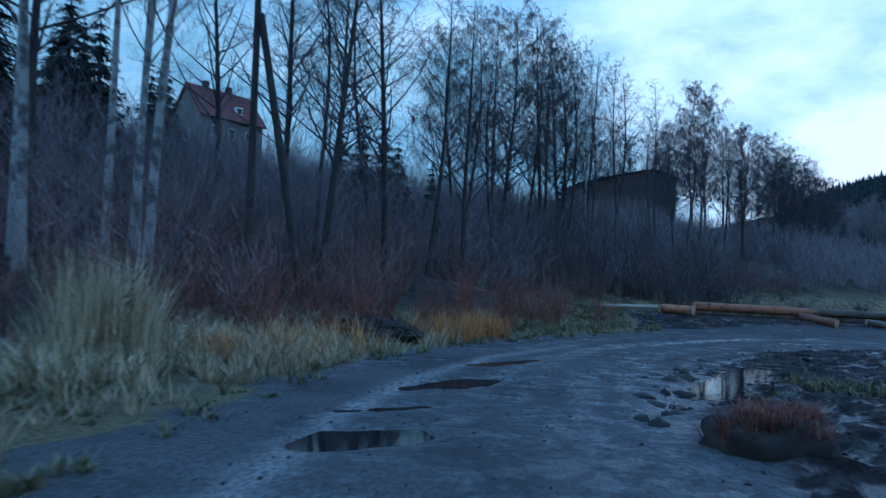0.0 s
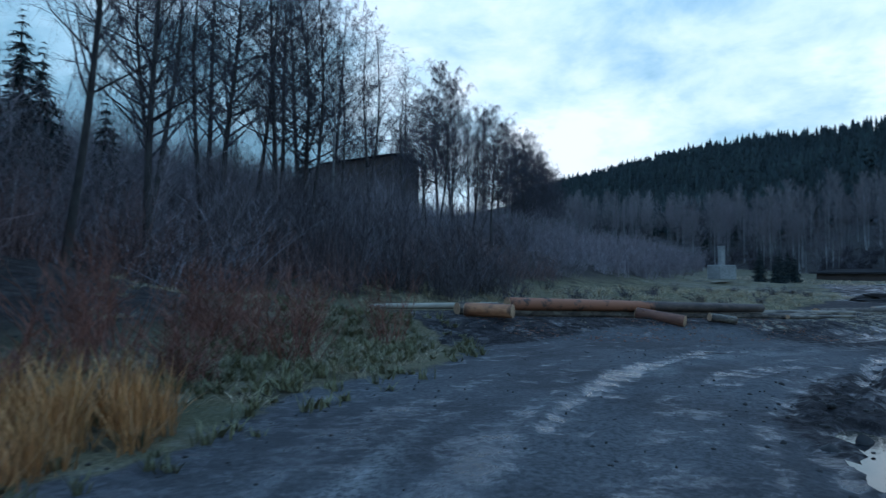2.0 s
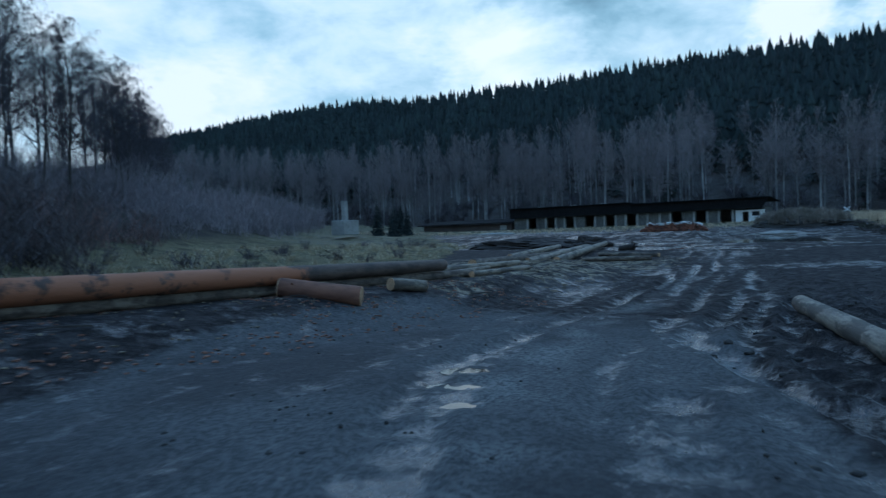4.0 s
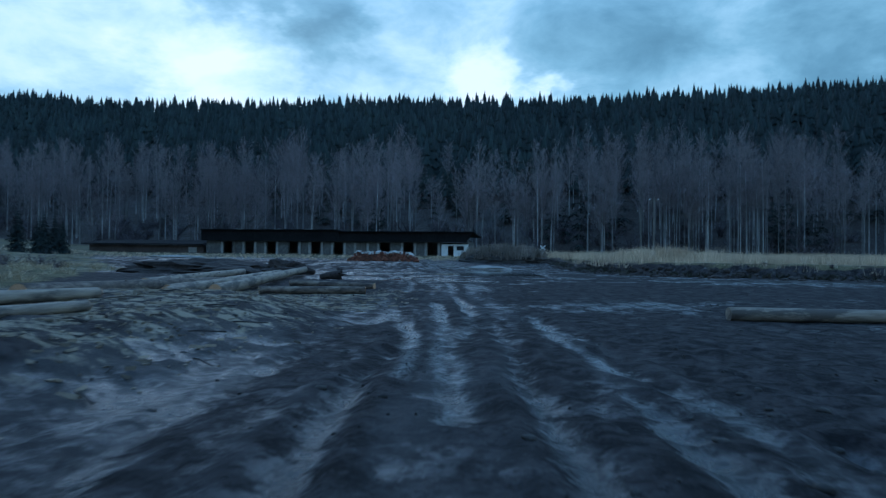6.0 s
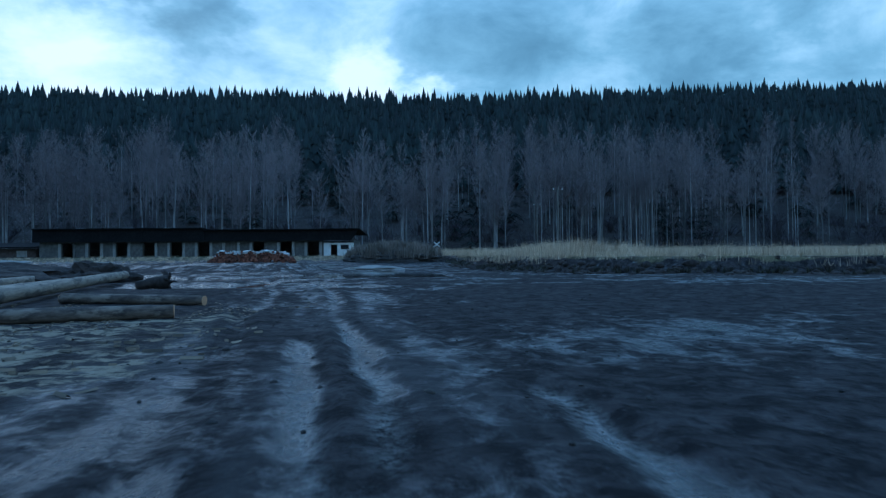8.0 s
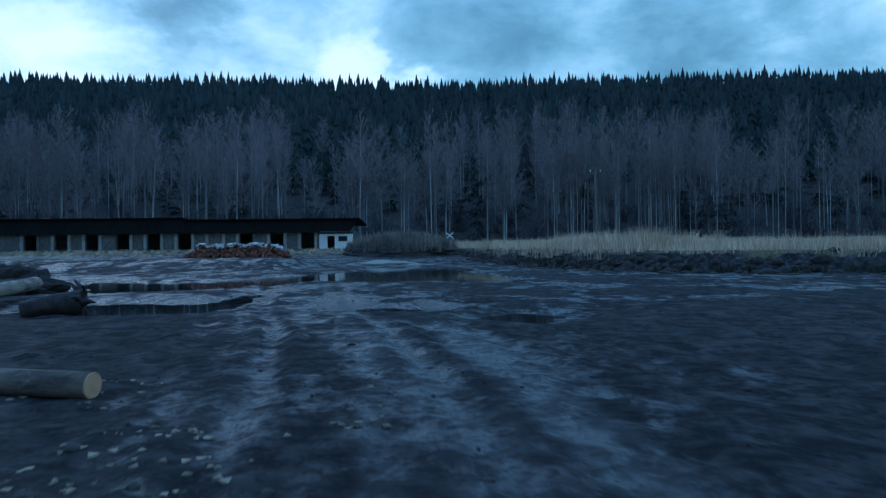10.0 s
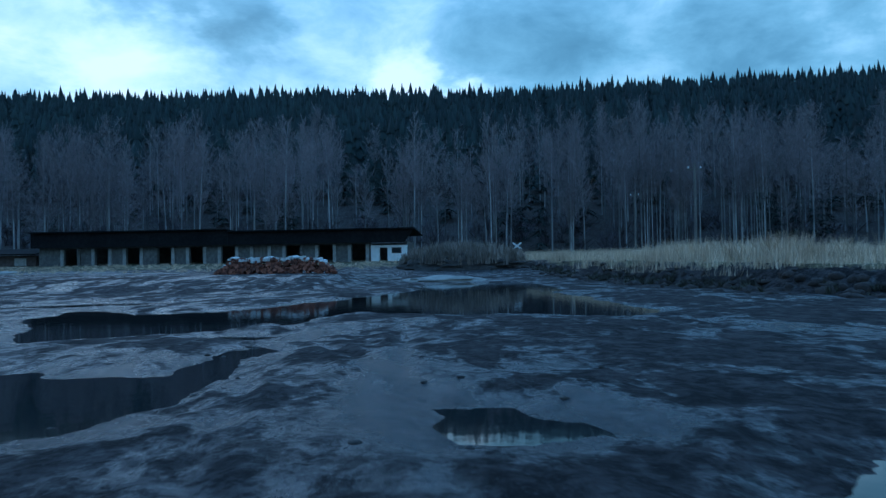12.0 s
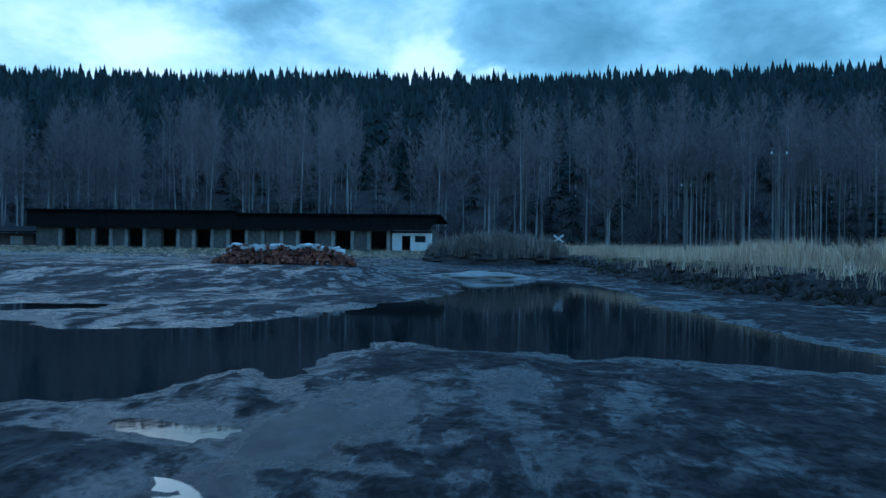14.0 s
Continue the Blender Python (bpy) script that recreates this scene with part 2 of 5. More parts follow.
M_BARE = simple("bare_bleached_log", (0.30, 0.25, 0.185), (0.50, 0.43, 0.33), 6.0, 0.8, 0.01, stretch=(0.15, 1, 1))
M_REDBARK = simple("red_brown_bark", (0.12, 0.058, 0.040), (0.30, 0.140, 0.085), 6.0, 0.8, 0.015, stretch=(0.3, 1, 1))
M_SAND = simple("pale_sand", (0.25, 0.235, 0.21), (0.36, 0.34, 0.31), 3.0, 0.9, 0.03)
M_CHIP = simple("wood_chips", (0.13, 0.10, 0.07), (0.30, 0.24, 0.165), 1.5, 0.85, island=True, amount=0.4)
M_COVER = simple("weathered_sheeting", (0.42, 0.41, 0.39), (0.66, 0.65, 0.62), 2.0, 0.6, 0.01, island=True, amount=0.3)

M_CUT, n = material("sawn_log_end")
p = place(n)
wave = n.add("ShaderNodeTexWave", Vector=p, Scale=14.0, Distortion=1.5, Detail=2.0)
wave.wave_type, wave.rings_direction = "RINGS", "X"
c = n.mix(wave.outputs[0], rgb(0.40, 0.22, 0.11), rgb(0.56, 0.36, 0.20))
c = n.mix(n.step(n.noise(p, 4.0), 0.5, 0.75, 0.0, 0.6), c, rgb(0.22, 0.13, 0.08))
finish(n, c, 0.75)

M_PLASTER = simple("grey_plaster", (0.085, 0.082, 0.077), (0.165, 0.158, 0.147), 2.5, 0.9, 0.02)
M_WHITE = simple("white_paint", (0.70, 0.70, 0.68), (0.80, 0.80, 0.78), 2.0, 0.7, 0.01)
M_DARKROOF = simple("tarred_roof", (0.008, 0.008, 0.009), (0.018, 0.017, 0.017), 3.0, 0.9, 0.02, spec=0.1)
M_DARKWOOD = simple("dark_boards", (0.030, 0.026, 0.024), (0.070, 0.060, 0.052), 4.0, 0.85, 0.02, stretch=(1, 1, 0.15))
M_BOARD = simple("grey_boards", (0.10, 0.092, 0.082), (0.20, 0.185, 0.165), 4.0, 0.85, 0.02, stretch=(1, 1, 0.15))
M_TILE = simple("red_roof_tile", (0.11, 0.036, 0.030), (0.18, 0.058, 0.044), 2.0, 0.8, 0.02)
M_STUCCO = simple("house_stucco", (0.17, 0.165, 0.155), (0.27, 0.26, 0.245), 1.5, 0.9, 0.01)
M_BRICK = simple("dark_brickwork", (0.060, 0.045, 0.040), (0.11, 0.085, 0.075), 3.0, 0.9, 0.02)
M_CONCRETE = simple("concrete", (0.24, 0.23, 0.215), (0.38, 0.37, 0.345), 4.0, 0.9, 0.02)
M_HEAP = simple("bark_heap", (0.020, 0.016, 0.014), (0.060, 0.046, 0.038), 5.0, 0.95, 0.05)
M_SPLIT = simple("split_firewood", (0.12, 0.045, 0.030), (0.25, 0.105, 0.06), 5.0, 0.8, 0.02, island=True, amount=0.5)
M_DRY = simple("dry_grass", (0.35, 0.275, 0.165), (0.54, 0.44, 0.275), 0.5, 0.8, island=True, amount=0.3)
M_FIELD = simple("field_straw", (0.46, 0.345, 0.23), (0.74, 0.585, 0.40), 0.22, 0.85, island=True, amount=0.35)
M_REED = simple("standing_reed", (0.40, 0.335, 0.20), (0.66, 0.56, 0.36), 0.7, 0.8, island=True, amount=0.35)
M_BRACKEN = simple("dead_bracken", (0.040, 0.022, 0.019), (0.10, 0.052, 0.040), 0.8, 0.85, island=True, amount=0.5)
M_SOD = simple("dark_sod", (0.030, 0.030, 0.020), (0.075, 0.068, 0.045), 0.8, 0.85, island=True, amount=0.5)
M_WEEDS = simple("dead_weeds", (0.17, 0.142, 0.115), (0.29, 0.245, 0.20), 0.5, 0.85, island=True, amount=0.35)
M_ORANGE = simple("orange_dead_grass", (0.45, 0.21, 0.072), (0.66, 0.36, 0.13), 0.8, 0.8, island=True, amount=0.35)
M_GREEN = simple("green_grass", (0.125, 0.115, 0.055), (0.24, 0.215, 0.11), 0.8, 0.8, island=True, amount=0.35)
M_RED = simple("russet_twigs", (0.17, 0.074, 0.052), (0.29, 0.125, 0.082), 0.8, 0.85, island=True, amount=0.4)
M_CLOD = simple("earth_clods", (0.022, 0.019, 0.017), (0.06, 0.052, 0.045), 4.0, 0.8, 0.05)

M_GLASS, n = material("window_glass")
finish(n, rgb(0.02, 0.024, 0.028), 0.08, spec=0.6)


# ---- the lie of the land ----
def smooth(t):
    t = np.clip(t, 0.0, 1.0)
    return t * t * (3 - 2 * t)


def hash2(ix, iy, k):
    h = np.sin(ix * 127.1 + iy * 311.7 + k * 74.7) * 43758.5453
    return h - np.floor(h)


def value_noise(x, y, k=0):
    ix, iy = np.floor(x), np.floor(y)
    fx, fy = smooth(x - ix), smooth(y - iy)
    a, b = hash2(ix, iy, k), hash2(ix + 1, iy, k)
    c, d = hash2(ix, iy + 1, k), hash2(ix + 1, iy + 1, k)
    return (a * (1 - fx) + b * fx) * (1 - fy) + (c * (1 - fx) + d * fx) * fy - 0.5


def rough_noise(x, y, size, octaves=4, k=0, gain=0.5):
    out, amp, f = 0.0, 1.0, 1.0 / size
    for i in range(octaves):
        out = out + amp * value_noise(x * f + 13.7 * i, y * f - 7.3 * i, k + i)
        amp, f = amp * gain, f * 2.03
    return out


def beside(x, y, line, along=False):
    """Signed distance to a polyline, positive to its left; along: and how far along it."""
    best, sign, run, far = np.full(np.shape(x), 1e9), np.ones(np.shape(x)), 0.0, np.zeros(np.shape(x))
    for (ax, ay), (bx, by) in zip(line, line[1:]):
        dx, dy = bx - ax, by - ay
        u = np.clip(((x - ax) * dx + (y - ay) * dy) / (dx * dx + dy * dy), 0, 1)
        d = np.hypot(x - ax - u * dx, y - ay - u * dy)
        s = np.where(dx * (y - ay) - dy * (x - ax) >= 0, 1.0, -1.0)
        nearer = d < best - 1e-9
        sign = np.where(nearer, s, sign)
        far = np.where(nearer, run + u * math.hypot(dx, dy), far)
        run += math.hypot(dx, dy)
        best = np.minimum(best, d)
    return (best * sign, far) if along else best * sign


FALL = ((-60, -0.4), (0, -0.42), (10, -0.52), (20, -0.84), (26, -0.92), (35, -0.90), (41, -0.87), (46, -0.78), (60, -0.80), (84, -0.86), (90, -0.7), (97, -0.2), (114, 0.6),
        (140, 1.6), (165, 8), (300, 50), (380, 74), (440, 78), (900, 50))
VERGE = ((-4.0, -60), (-3.6, 0), (-3.2, 6), (-2.6, 9), (-1.4, 12), (0.6, 15.6), (2.4, 17.8), (4.8, 20.2), (6.6, 22.5), (7.0, 26), (5.5, 32), (20, 45), (45, 62), (80, 95), (140, 150), (300, 330))
MEADOW = ((-2, 22), (3.5, 22.5), (8, 30.5), (30, 34.5), (46, 44), (60, 52), (95, 84), (130, 104), (170, 112))
FIELD = ((30, -60), (46, -24), (56, 0), (61, 11), (66, 16.0), (74, 18.2), (84, 19.4), (95, 22), (112, 27), (140, 27))
TRACK = ((0.0, -12), (0.1, -0.6), (0.2, 2.4), (0.6, 5.1), (1.1, 7.8), (1.7, 10.2), (2.5, 11.9), (3.7, 14.0), (5.3, 15.8), (6.9, 17.3), (9.5, 19.2), (13, 20.6), (16.5, 21.2),
         (20.2, 21.7), (22.3, 22.1), (24.3, 22.4), (26.1, 22.6), (31.5, 24.0), (37.2, 25.5), (40.7, 25.9), (44.1, 26.6), (47.2, 27.6), (48.7, 27.9), (56, 29), (70, 31.5))
WATER = -0.89
INNER = ((1.5, -6), (1.8, 3), (2.6, 7.8), (3.9, 11.2), (7.2, 16), (10, 17.8), (13.5, 19.2), (18, 20.2), (24, 20.6))
# marks of the last wheels, wet; the sky's glint in the first four is painted pale
TREADS = (((23.6, 22.7), (26.4, 23.2), (29, 24.0)), ((22, 22.0), (25.3, 22.7), (29.4, 23.3), (34, 24.3)), ((22, 21.8), (25.3, 22.45), (30.4, 23.0), (35, 23.9)), ((24.2, 20.55), (25.8, 20.9), (28.3, 21.4), (31, 21.9)),
          ((48.6, 26.7), (51, 28.0), (53.5, 29.2), (57, 31.2)), ((47.5, 28.4), (50, 29.1), (53, 30.6)))
PRINTS = (((5.2, 15.6), (6.8, 17.3), (8.4, 18.9), (10.5, 20.3), (12.5, 21.2), (15.5, 22.0)), ((9.0, 17.5), (10.3, 18.3), (12.0, 18.9)), ((12.2, 16.4), (13.0, 17.8), (14.3, 19.0), (15.3, 19.7), (18.2, 20.9)))
LOGS = ((5.5, 27.0), (28, 28.6))
# pools of the road: centre, half axes, turn in degrees, level
POOLS = ((-0.55, 5.4, 0.75, 0.36, 40, -0.455), (0.3, 8.8, 0.95, 0.40, 40, -0.465), (0.95, 11.2, 0.75, 0.20, 45, -0.47), (-0.5, 6.8, 0.5, 0.10, 20, -0.46),
         (4.8, 10.3, 2.9, 0.38, 55, -0.52), (12.35, 20.95, 0.17, 0.10, -55, -0.60), (11.75, 20.65, 0.19, 0.10, -55, -0.60), (11.2, 20.35, 0.18, 0.10, -55, -0.60))
# shores of the rainwater lying in the low yard
SHORES = (((53.6, 34.4), (54.6, 32.9), (55.6, 31.7), (57.0, 31.3), (56.4, 30.6), (58.5, 30.2), (59.6, 29.6), (59.3, 27.6), (58.4, 26.9), (59.0, 24.3), (57.6, 23.5), (58.9, 22.2), (60.6, 22.0),
           (64.5, 22.6), (70, 23.4), (77, 23.2), (83.5, 24.6), (83, 29), (80.5, 29.8), (72.0, 29.9), (66.0, 32.0), (61.0, 33.6), (60.5, 36.5), (62, 39), (58.5, 38.5), (55.5, 36)),
          ((50.3, 33.4), (50.3, 30.2), (51.6, 30.4), (53.1, 30.3), (52.5, 29.4), (51.5, 29.6), (50, 29.4), (48.6, 29.3), (47.5, 29.7), (47.0, 31.5), (47.8, 33.6)),
          ((48.5, 26.8), (48.6, 26.0), (48.0, 25.4), (47.5, 25.2), (47.4, 26.5)), ((46.2, 24.4), (47.0, 23.7), (46.3, 22.9), (45.3, 23.5)),
          ((54.2, 31.4), (54.6, 30.1), (53.7, 29.8), (53.8, 30.8)), ((62.3, 42.6), (64.4, 38.0), (66, 38.6), (64.2, 43.2)))


def inside_of(x, y, ring):
    """Signed distance to a closed outline, negative within it."""
    far, within = np.full(np.shape(x), 1e9), np.zeros(np.shape(x), bool)
    for (ax, ay), (bx, by) in zip(ring, ring[1:] + ring[:1]):
        dx, dy = bx - ax, by - ay
        u = np.clip(((x - ax) * dx + (y - ay) * dy) / (dx * dx + dy * dy), 0, 1)
        far = np.minimum(far, np.hypot(x - ax - u * dx, y - ay - u * dy))
        if dy:
            within ^= ((ay > y) != (by > y)) & (x < ax + (y - ay) * dx / dy)
    return np.where(within, -far, far)


def pool_shore(x, y, pool):
    cx, cy, a, b, turn, level = pool
    c, s = math.cos(radians(turn)), math.sin(radians(turn))
    u, v = (x - cx) * c + (y - cy) * s, -(x - cx) * s + (y - cy) * c
    return (np.hypot(u / a, v / b) - 1.0) * min(a, b) ** 0.5 * (a * b) ** 0.25


def ground_z(x, y, fine=True, hollow=False):
    x, y = np.asarray(x, float), np.asarray(y, float)
    z = np.interp(x, [a for a, b in FALL], [b for a, b in FALL])
    s = beside(x, y, MEADOW)
    z = z + np.where(x < 150, np.clip(0.06 * s, 0, 1.9), np.clip(0.06 * s, 0, 1.9) * smooth((190 - x) / 40))
    v = beside(x, y, VERGE)
    up = 0.10 * np.clip(v, 0, 4) + 0.20 * np.clip(v - 3, 0, 60) + 0.05 * np.clip(v - 60, 0, 200)
    z = z + up * smooth((230 - x) / 80)
    f = beside(x, y, FIELD)
    inside = smooth(-f / 1.6) * smooth((x - 40) / 10)
    z = z * (1 - inside) + np.maximum(z, 0.10 + 0.009 * np.clip(x - 60, 0, 60)) * inside
    z = z + 0.46 * smooth((4.0 - np.abs(beside(x, y, LOGS))) / 2.2)
    z = z + 0.72 * smooth((y - 32.5) / 3.5) * smooth((x - 70) / 9) * smooth((97 - x) / 12)
    z = z + (0.025 * np.clip(y - 25, 0, 330) + 0.026 * np.clip(15 - y, 0, 160) + 0.07 * np.clip(y - 280, 0, 130)) * smooth((x - 200) / 180)
    if not fine:
        return z
    plain = z
    near = smooth((100 - x) / 20) * smooth((60 - y) / 15) * smooth((y + 20) / 10) * smooth((x + 20) / 10)
    tr = beside(x, y, TRACK)
    churn = smooth(-beside(x, y, INNER) / 1.2) * smooth((26 - x) / 6)
    way = smooth((3.2 - np.abs(tr + 0.2)) / 1.2) * smooth((27 - x) / 8)
    mud_all = np.maximum(smooth((x - 12) / 8) * (1 - 0.8 * way), churn) * (1 - smooth((v + 1) / 2)) * (1 - 0.6 * smooth(s / 2))
    calm = 1 - 0.5 * smooth((x - 24) / 6)
    lumps = rough_noise(x, y, 3.2, 3, 3, 0.5) * 0.04 + rough_noise(x, y, 0.6, 3, 9, 0.7) * 0.05 * calm
    clods = np.abs(rough_noise(x, y, 0.55, 3, 71, 0.6))
    z = z + near * (lumps * (0.2 + 0.8 * mud_all) + (0.06 - 0.24 * clods) * mud_all * (0.35 * calm + 1.1 * churn) - 0.07 * churn)
    # wheel ruts along the way, and older ones curving off with the marks of the lugs
    wob = rough_noise(x, y, 5.0, 2, 21) * 0.35
    on_way = smooth((x - 6) / 6) * (0.5 + 0.5 * smooth((x - 16) / 5)) * (1 - 0.45 * smooth((x - 20) / 4)) * (1 - 0.6 * smooth((x - 42) / 6)) * (0.55 + rough_noise(x, y, 4.0, 2, 77))
    for off, deep in ((0.75, 0.12), (-0.8, 0.12), (1.75, 0.07), (-2.0, 0.08), (2.9, 0.05), (-3.1, 0.06)):
        r = np.abs(tr + wob - off)
        z = z - near * deep * np.exp(-(r / 0.13) ** 2) * on_way
        z = z + near * deep * 0.6 * np.exp(-((r - 0.28) / 0.10) ** 2) * on_way
    for line in (((11.5, 12), (12.5, 16), (16.5, 18.6), (22, 19.4)), ((9.5, 13.5), (11.2, 17.0), (15.5, 19.6), (23, 20.5)), ((13.2, 12), (14, 15), (18, 17.4), (24, 18.2))):
        r, far = beside(x, y, line, True)
        r = np.abs(r + wob * 0.7)
        lug = 0.65 + 0.35 * np.sin(far * 11.0)
        z = z - near * 0.09 * np.exp(-(r / 0.15) ** 2) * lug + near * 0.045 * np.exp(-((r - 0.30) / 0.11) ** 2)
    for line in TREADS:
        r = np.abs(beside(x, y, line) + rough_noise(x, y, 0.9, 3, 23) * 0.16)
        z = z - near * 0.035 * np.exp(-(r / 0.16) ** 2) + near * 0.018 * np.exp(-((r - 0.30) / 0.12) ** 2)
    for line in PRINTS:
        r, far = beside(x, y, line, True)
        r = np.abs(r + rough_noise(x, y, 1.5, 2, 25) * 0.12)
        lug = smooth(0.5 + 1.6 * np.sin(far * 12.0) + 2.5 * rough_noise(x, y, 0.8, 2, 27))
        z = z - near * smooth((0.34 - r) / 0.12) * (0.012 + 0.03 * lug) + near * 0.03 * np.exp(-((r - 0.42) / 0.07) ** 2)
    for level in sorted({p[5] for p in POOLS}):
        d = np.min([pool_shore(x, y, p) for p in POOLS if p[5] == level], axis=0) + rough_noise(x, y, 0.5, 4, 31) * (0.26 if level > -0.55 else 0.05)
        m = smooth((0.35 - d) / 0.35)
        bed = level + np.clip(d * 0.10, -0.2, 0.045) + (0.028 if level > -0.55 else 0.004) * rough_noise(x, y * 1.3, 0.8, 4, 37, 0.6) * (d > -0.5)
        z = z * (1 - m) + bed * m
    d = np.min([inside_of(x, y, ring) for ring in SHORES], axis=0)
    d = d + rough_noise(x, y, 1.3, 5, 33, 0.6) * np.clip(0.2 + 0.25 * smooth((x - 46) / 4) + 0.3 * smooth((x - 52) / 6), 0, 1)
    m = smooth((1.1 - d) / 1.0)
    bed = WATER + np.clip(d * 0.07, -0.2, 0.06) + 0.02 * rough_noise(x, y * 1.3, 0.8, 4, 37, 0.6) * (d > -0.5)
    z = z * (1 - m) + bed * m
    heap = smooth(1 - np.abs(f + 0.4) / 1.7) * smooth((x - 56) / 5) * smooth((97 - x) / 6)
    z = z + heap * (0.02 + 0.22 * np.abs(rough_noise(x, y, 1.6, 4, 41)))
    return (z, plain) if hollow else z


def gz(x, y):
    return float(ground_z(np.array([x]), np.array([y]))[0])


def axis(*runs):
    out = []
    for a, b, step in runs:
        out += list(np.arange(a, b, step))
    return np.array(out + [runs[-1][1]])


def mesh_of(name, verts, faces, mats=(), index=None, smooth_shade=True):
    """A mesh from arrays of corners and of triangles or quads (one kind)."""
    me = bpy.data.meshes.new(name)
    verts, faces = np.asarray(verts, np.float32), np.asarray(faces, np.int32)
    k = faces.shape[1]
    me.vertices.add(len(verts))
    me.vertices.foreach_set("co", verts.ravel())
    me.loops.add(faces.size)
    me.loops.foreach_set("vertex_index", faces.ravel())
    me.polygons.add(len(faces))
    me.polygons.foreach_set("loop_start", np.arange(0, faces.size, k, dtype=np.int32))
    for m in mats:
        me.materials.append(m)
    if index is not None:
        me.polygons.foreach_set("material_index", np.asarray(index, np.int32))
    me.polygons.foreach_set("use_smooth", np.full(len(faces), smooth_shade))
    me.update(calc_edges=True)
    return me


def build_ground():
    xs = axis((-1500, -300, 200), (-300, -60, 30), (-60, -12, 4), (-12, -5, 0.5), (-5, 32, 0.145), (32, 66, 0.17), (66, 100, 0.42), (100, 150, 2), (150, 300, 6), (300, 600, 30), (600, 3000, 300))
    ys = axis((-2500, -400, 300), (-400, -60, 20), (-60, -12, 3), (-12, 1, 0.6), (1, 20, 0.17), (20, 29, 0.11), (29, 37, 0.17), (37, 60, 0.6), (60, 160, 4), (160, 600, 15), (600, 3000, 300))
    gx, gy = np.meshgrid(xs, ys)
    z, plain = ground_z(gx, gy, hollow=True)
    nx, ny = len(xs), len(ys)
    i = (np.arange(ny - 1)[:, None] * nx + np.arange(nx - 1)[None, :]).ravel()
    faces = np.stack([i, i + 1, i + 1 + nx, i + nx], 1)
    me = mesh_of("ground", np.stack([gx, gy, z], -1).reshape(-1, 3), faces, [M_GROUND])
    v, s, f = beside(gx, gy, VERGE), beside(gx, gy, MEADOW), beside(gx, gy, FIELD)
    edge = rough_noise(gx, gy, 2.0, 3, 51)
    tr = beside(gx, gy, TRACK)
    grass = np.maximum(smooth((v + 0.9 + edge) / 1.2), smooth((s + 0.5 + edge) / 2.0))
    grass = np.maximum(grass, smooth((-f - 0.6 + edge) / 1.2) * (gx > 40))
    grass = np.maximum(grass, smooth((gx - 99) / 8))
    wood = np.maximum(smooth((gx - 131 + 3 * edge) / 5), smooth((v - 2.5 + 2 * edge) / 3))
    gravel = smooth((np.where(tr > 0, 5.0, 3.4) - np.abs(tr + 0.3)) / 1.2) * smooth((22 - gx) / 9) * (1 - smooth((-beside(gx, gy, INNER) - 0.2) / 1.0))
    litter = smooth((gx - 15) / 5) * smooth((41 - gx) / 6) * smooth((gy - 23.1 - 0.04 * gx) / 2.2) * (0.9 + edge)
    lanes = value_noise(tr * 1.6 + 7.3, 0.05 * (gx + gy), 83) + 0.5 * value_noise(tr * 4.0, 0.1 * (gx + gy), 84)
    wet = gravel * (0.16 + 1.0 * lanes - 0.30 * smooth((gx - 3) / 4)) + np.clip((plain - z) / 0.11, -0.5, 0.75) * smooth((95 - gx) / 10) + 0.05 * smooth((gx - 20) / 5) * smooth((gy - 20) / 4) + 0.08 * smooth((gx - 44) / 5) * smooth((gy - 23) / 4) - 0.10 * smooth((gx - 18) / 5) * smooth((30 - gx) / 6) - 0.6 * np.clip(litter, 0, 1) - 0.15 * smooth((gx - 36) / 4) * smooth((49 - gx) / 4) * smooth((np.abs(tr) - 0.8) / 2) - 0.18 * smooth((gx - 28) / 4) * smooth((49 - gx) / 4) * smooth((tr - 0.8) / 2) - 0.25 * smooth((gx - 37) / 3) * smooth((48 - gx) / 3) * smooth((tr - 1.0) / 1.5) - 0.12 * smooth((gx - 37) / 3) * smooth((48 - gx) / 3) * smooth((-tr - 1.5) / 2) + 0.08 * smooth((gx - 49) / 3) - 0.32 * smooth(-beside(gx, gy, INNER) / 1.2) * smooth((34 - gx) / 8)
    for line in PRINTS:
        r, far = beside(gx, gy, line, True)
        r = np.abs(r + rough_noise(gx, gy, 1.5, 2, 25) * 0.12)
        lug = smooth(0.5 + 1.6 * np.sin(far * 12.0) + 2.5 * rough_noise(gx, gy, 0.8, 2, 27))
        wet = wet + 0.5 * smooth((0.36 - r) / 0.12) * (lug - 0.25) * (0.5 + 1.2 * rough_noise(gx, gy, 2.4, 2, 29)) - 0.3 * np.exp(-((r - 0.46) / 0.10) ** 2)
    wet = wet - 0.14 * smooth((gx - 7) / 3) * smooth((22 - gx) / 4)
    wet = wet - 0.22 * smooth((gx - 35) / 4) * smooth((50 - gx) / 4) * smooth((np.abs(tr + 0.3) - 2.0) / 2.5) - 0.12 * smooth((gx - 24) / 3) * smooth((36 - gx) / 5) * smooth((tr - 1.5) / 2.5)
    band = np.abs(beside(gx, gy, ((-2.4, 1.0), (-2.25, 4.5), (-1.8, 6.6), (-1.1, 8.8), (0.2, 11.4), (2.6, 14.4))) + 0.5 * edge)
    wet = wet - 0.5 * smooth((0.75 - band) / 0.5) * smooth((15 - gy) / 4) * (0.75 + edge)
    wet = wet + 0.14 * smooth((gx - 18) / 3) * smooth((30 - gx) / 5) * smooth((3.5 - np.abs(tr)) / 1.5)
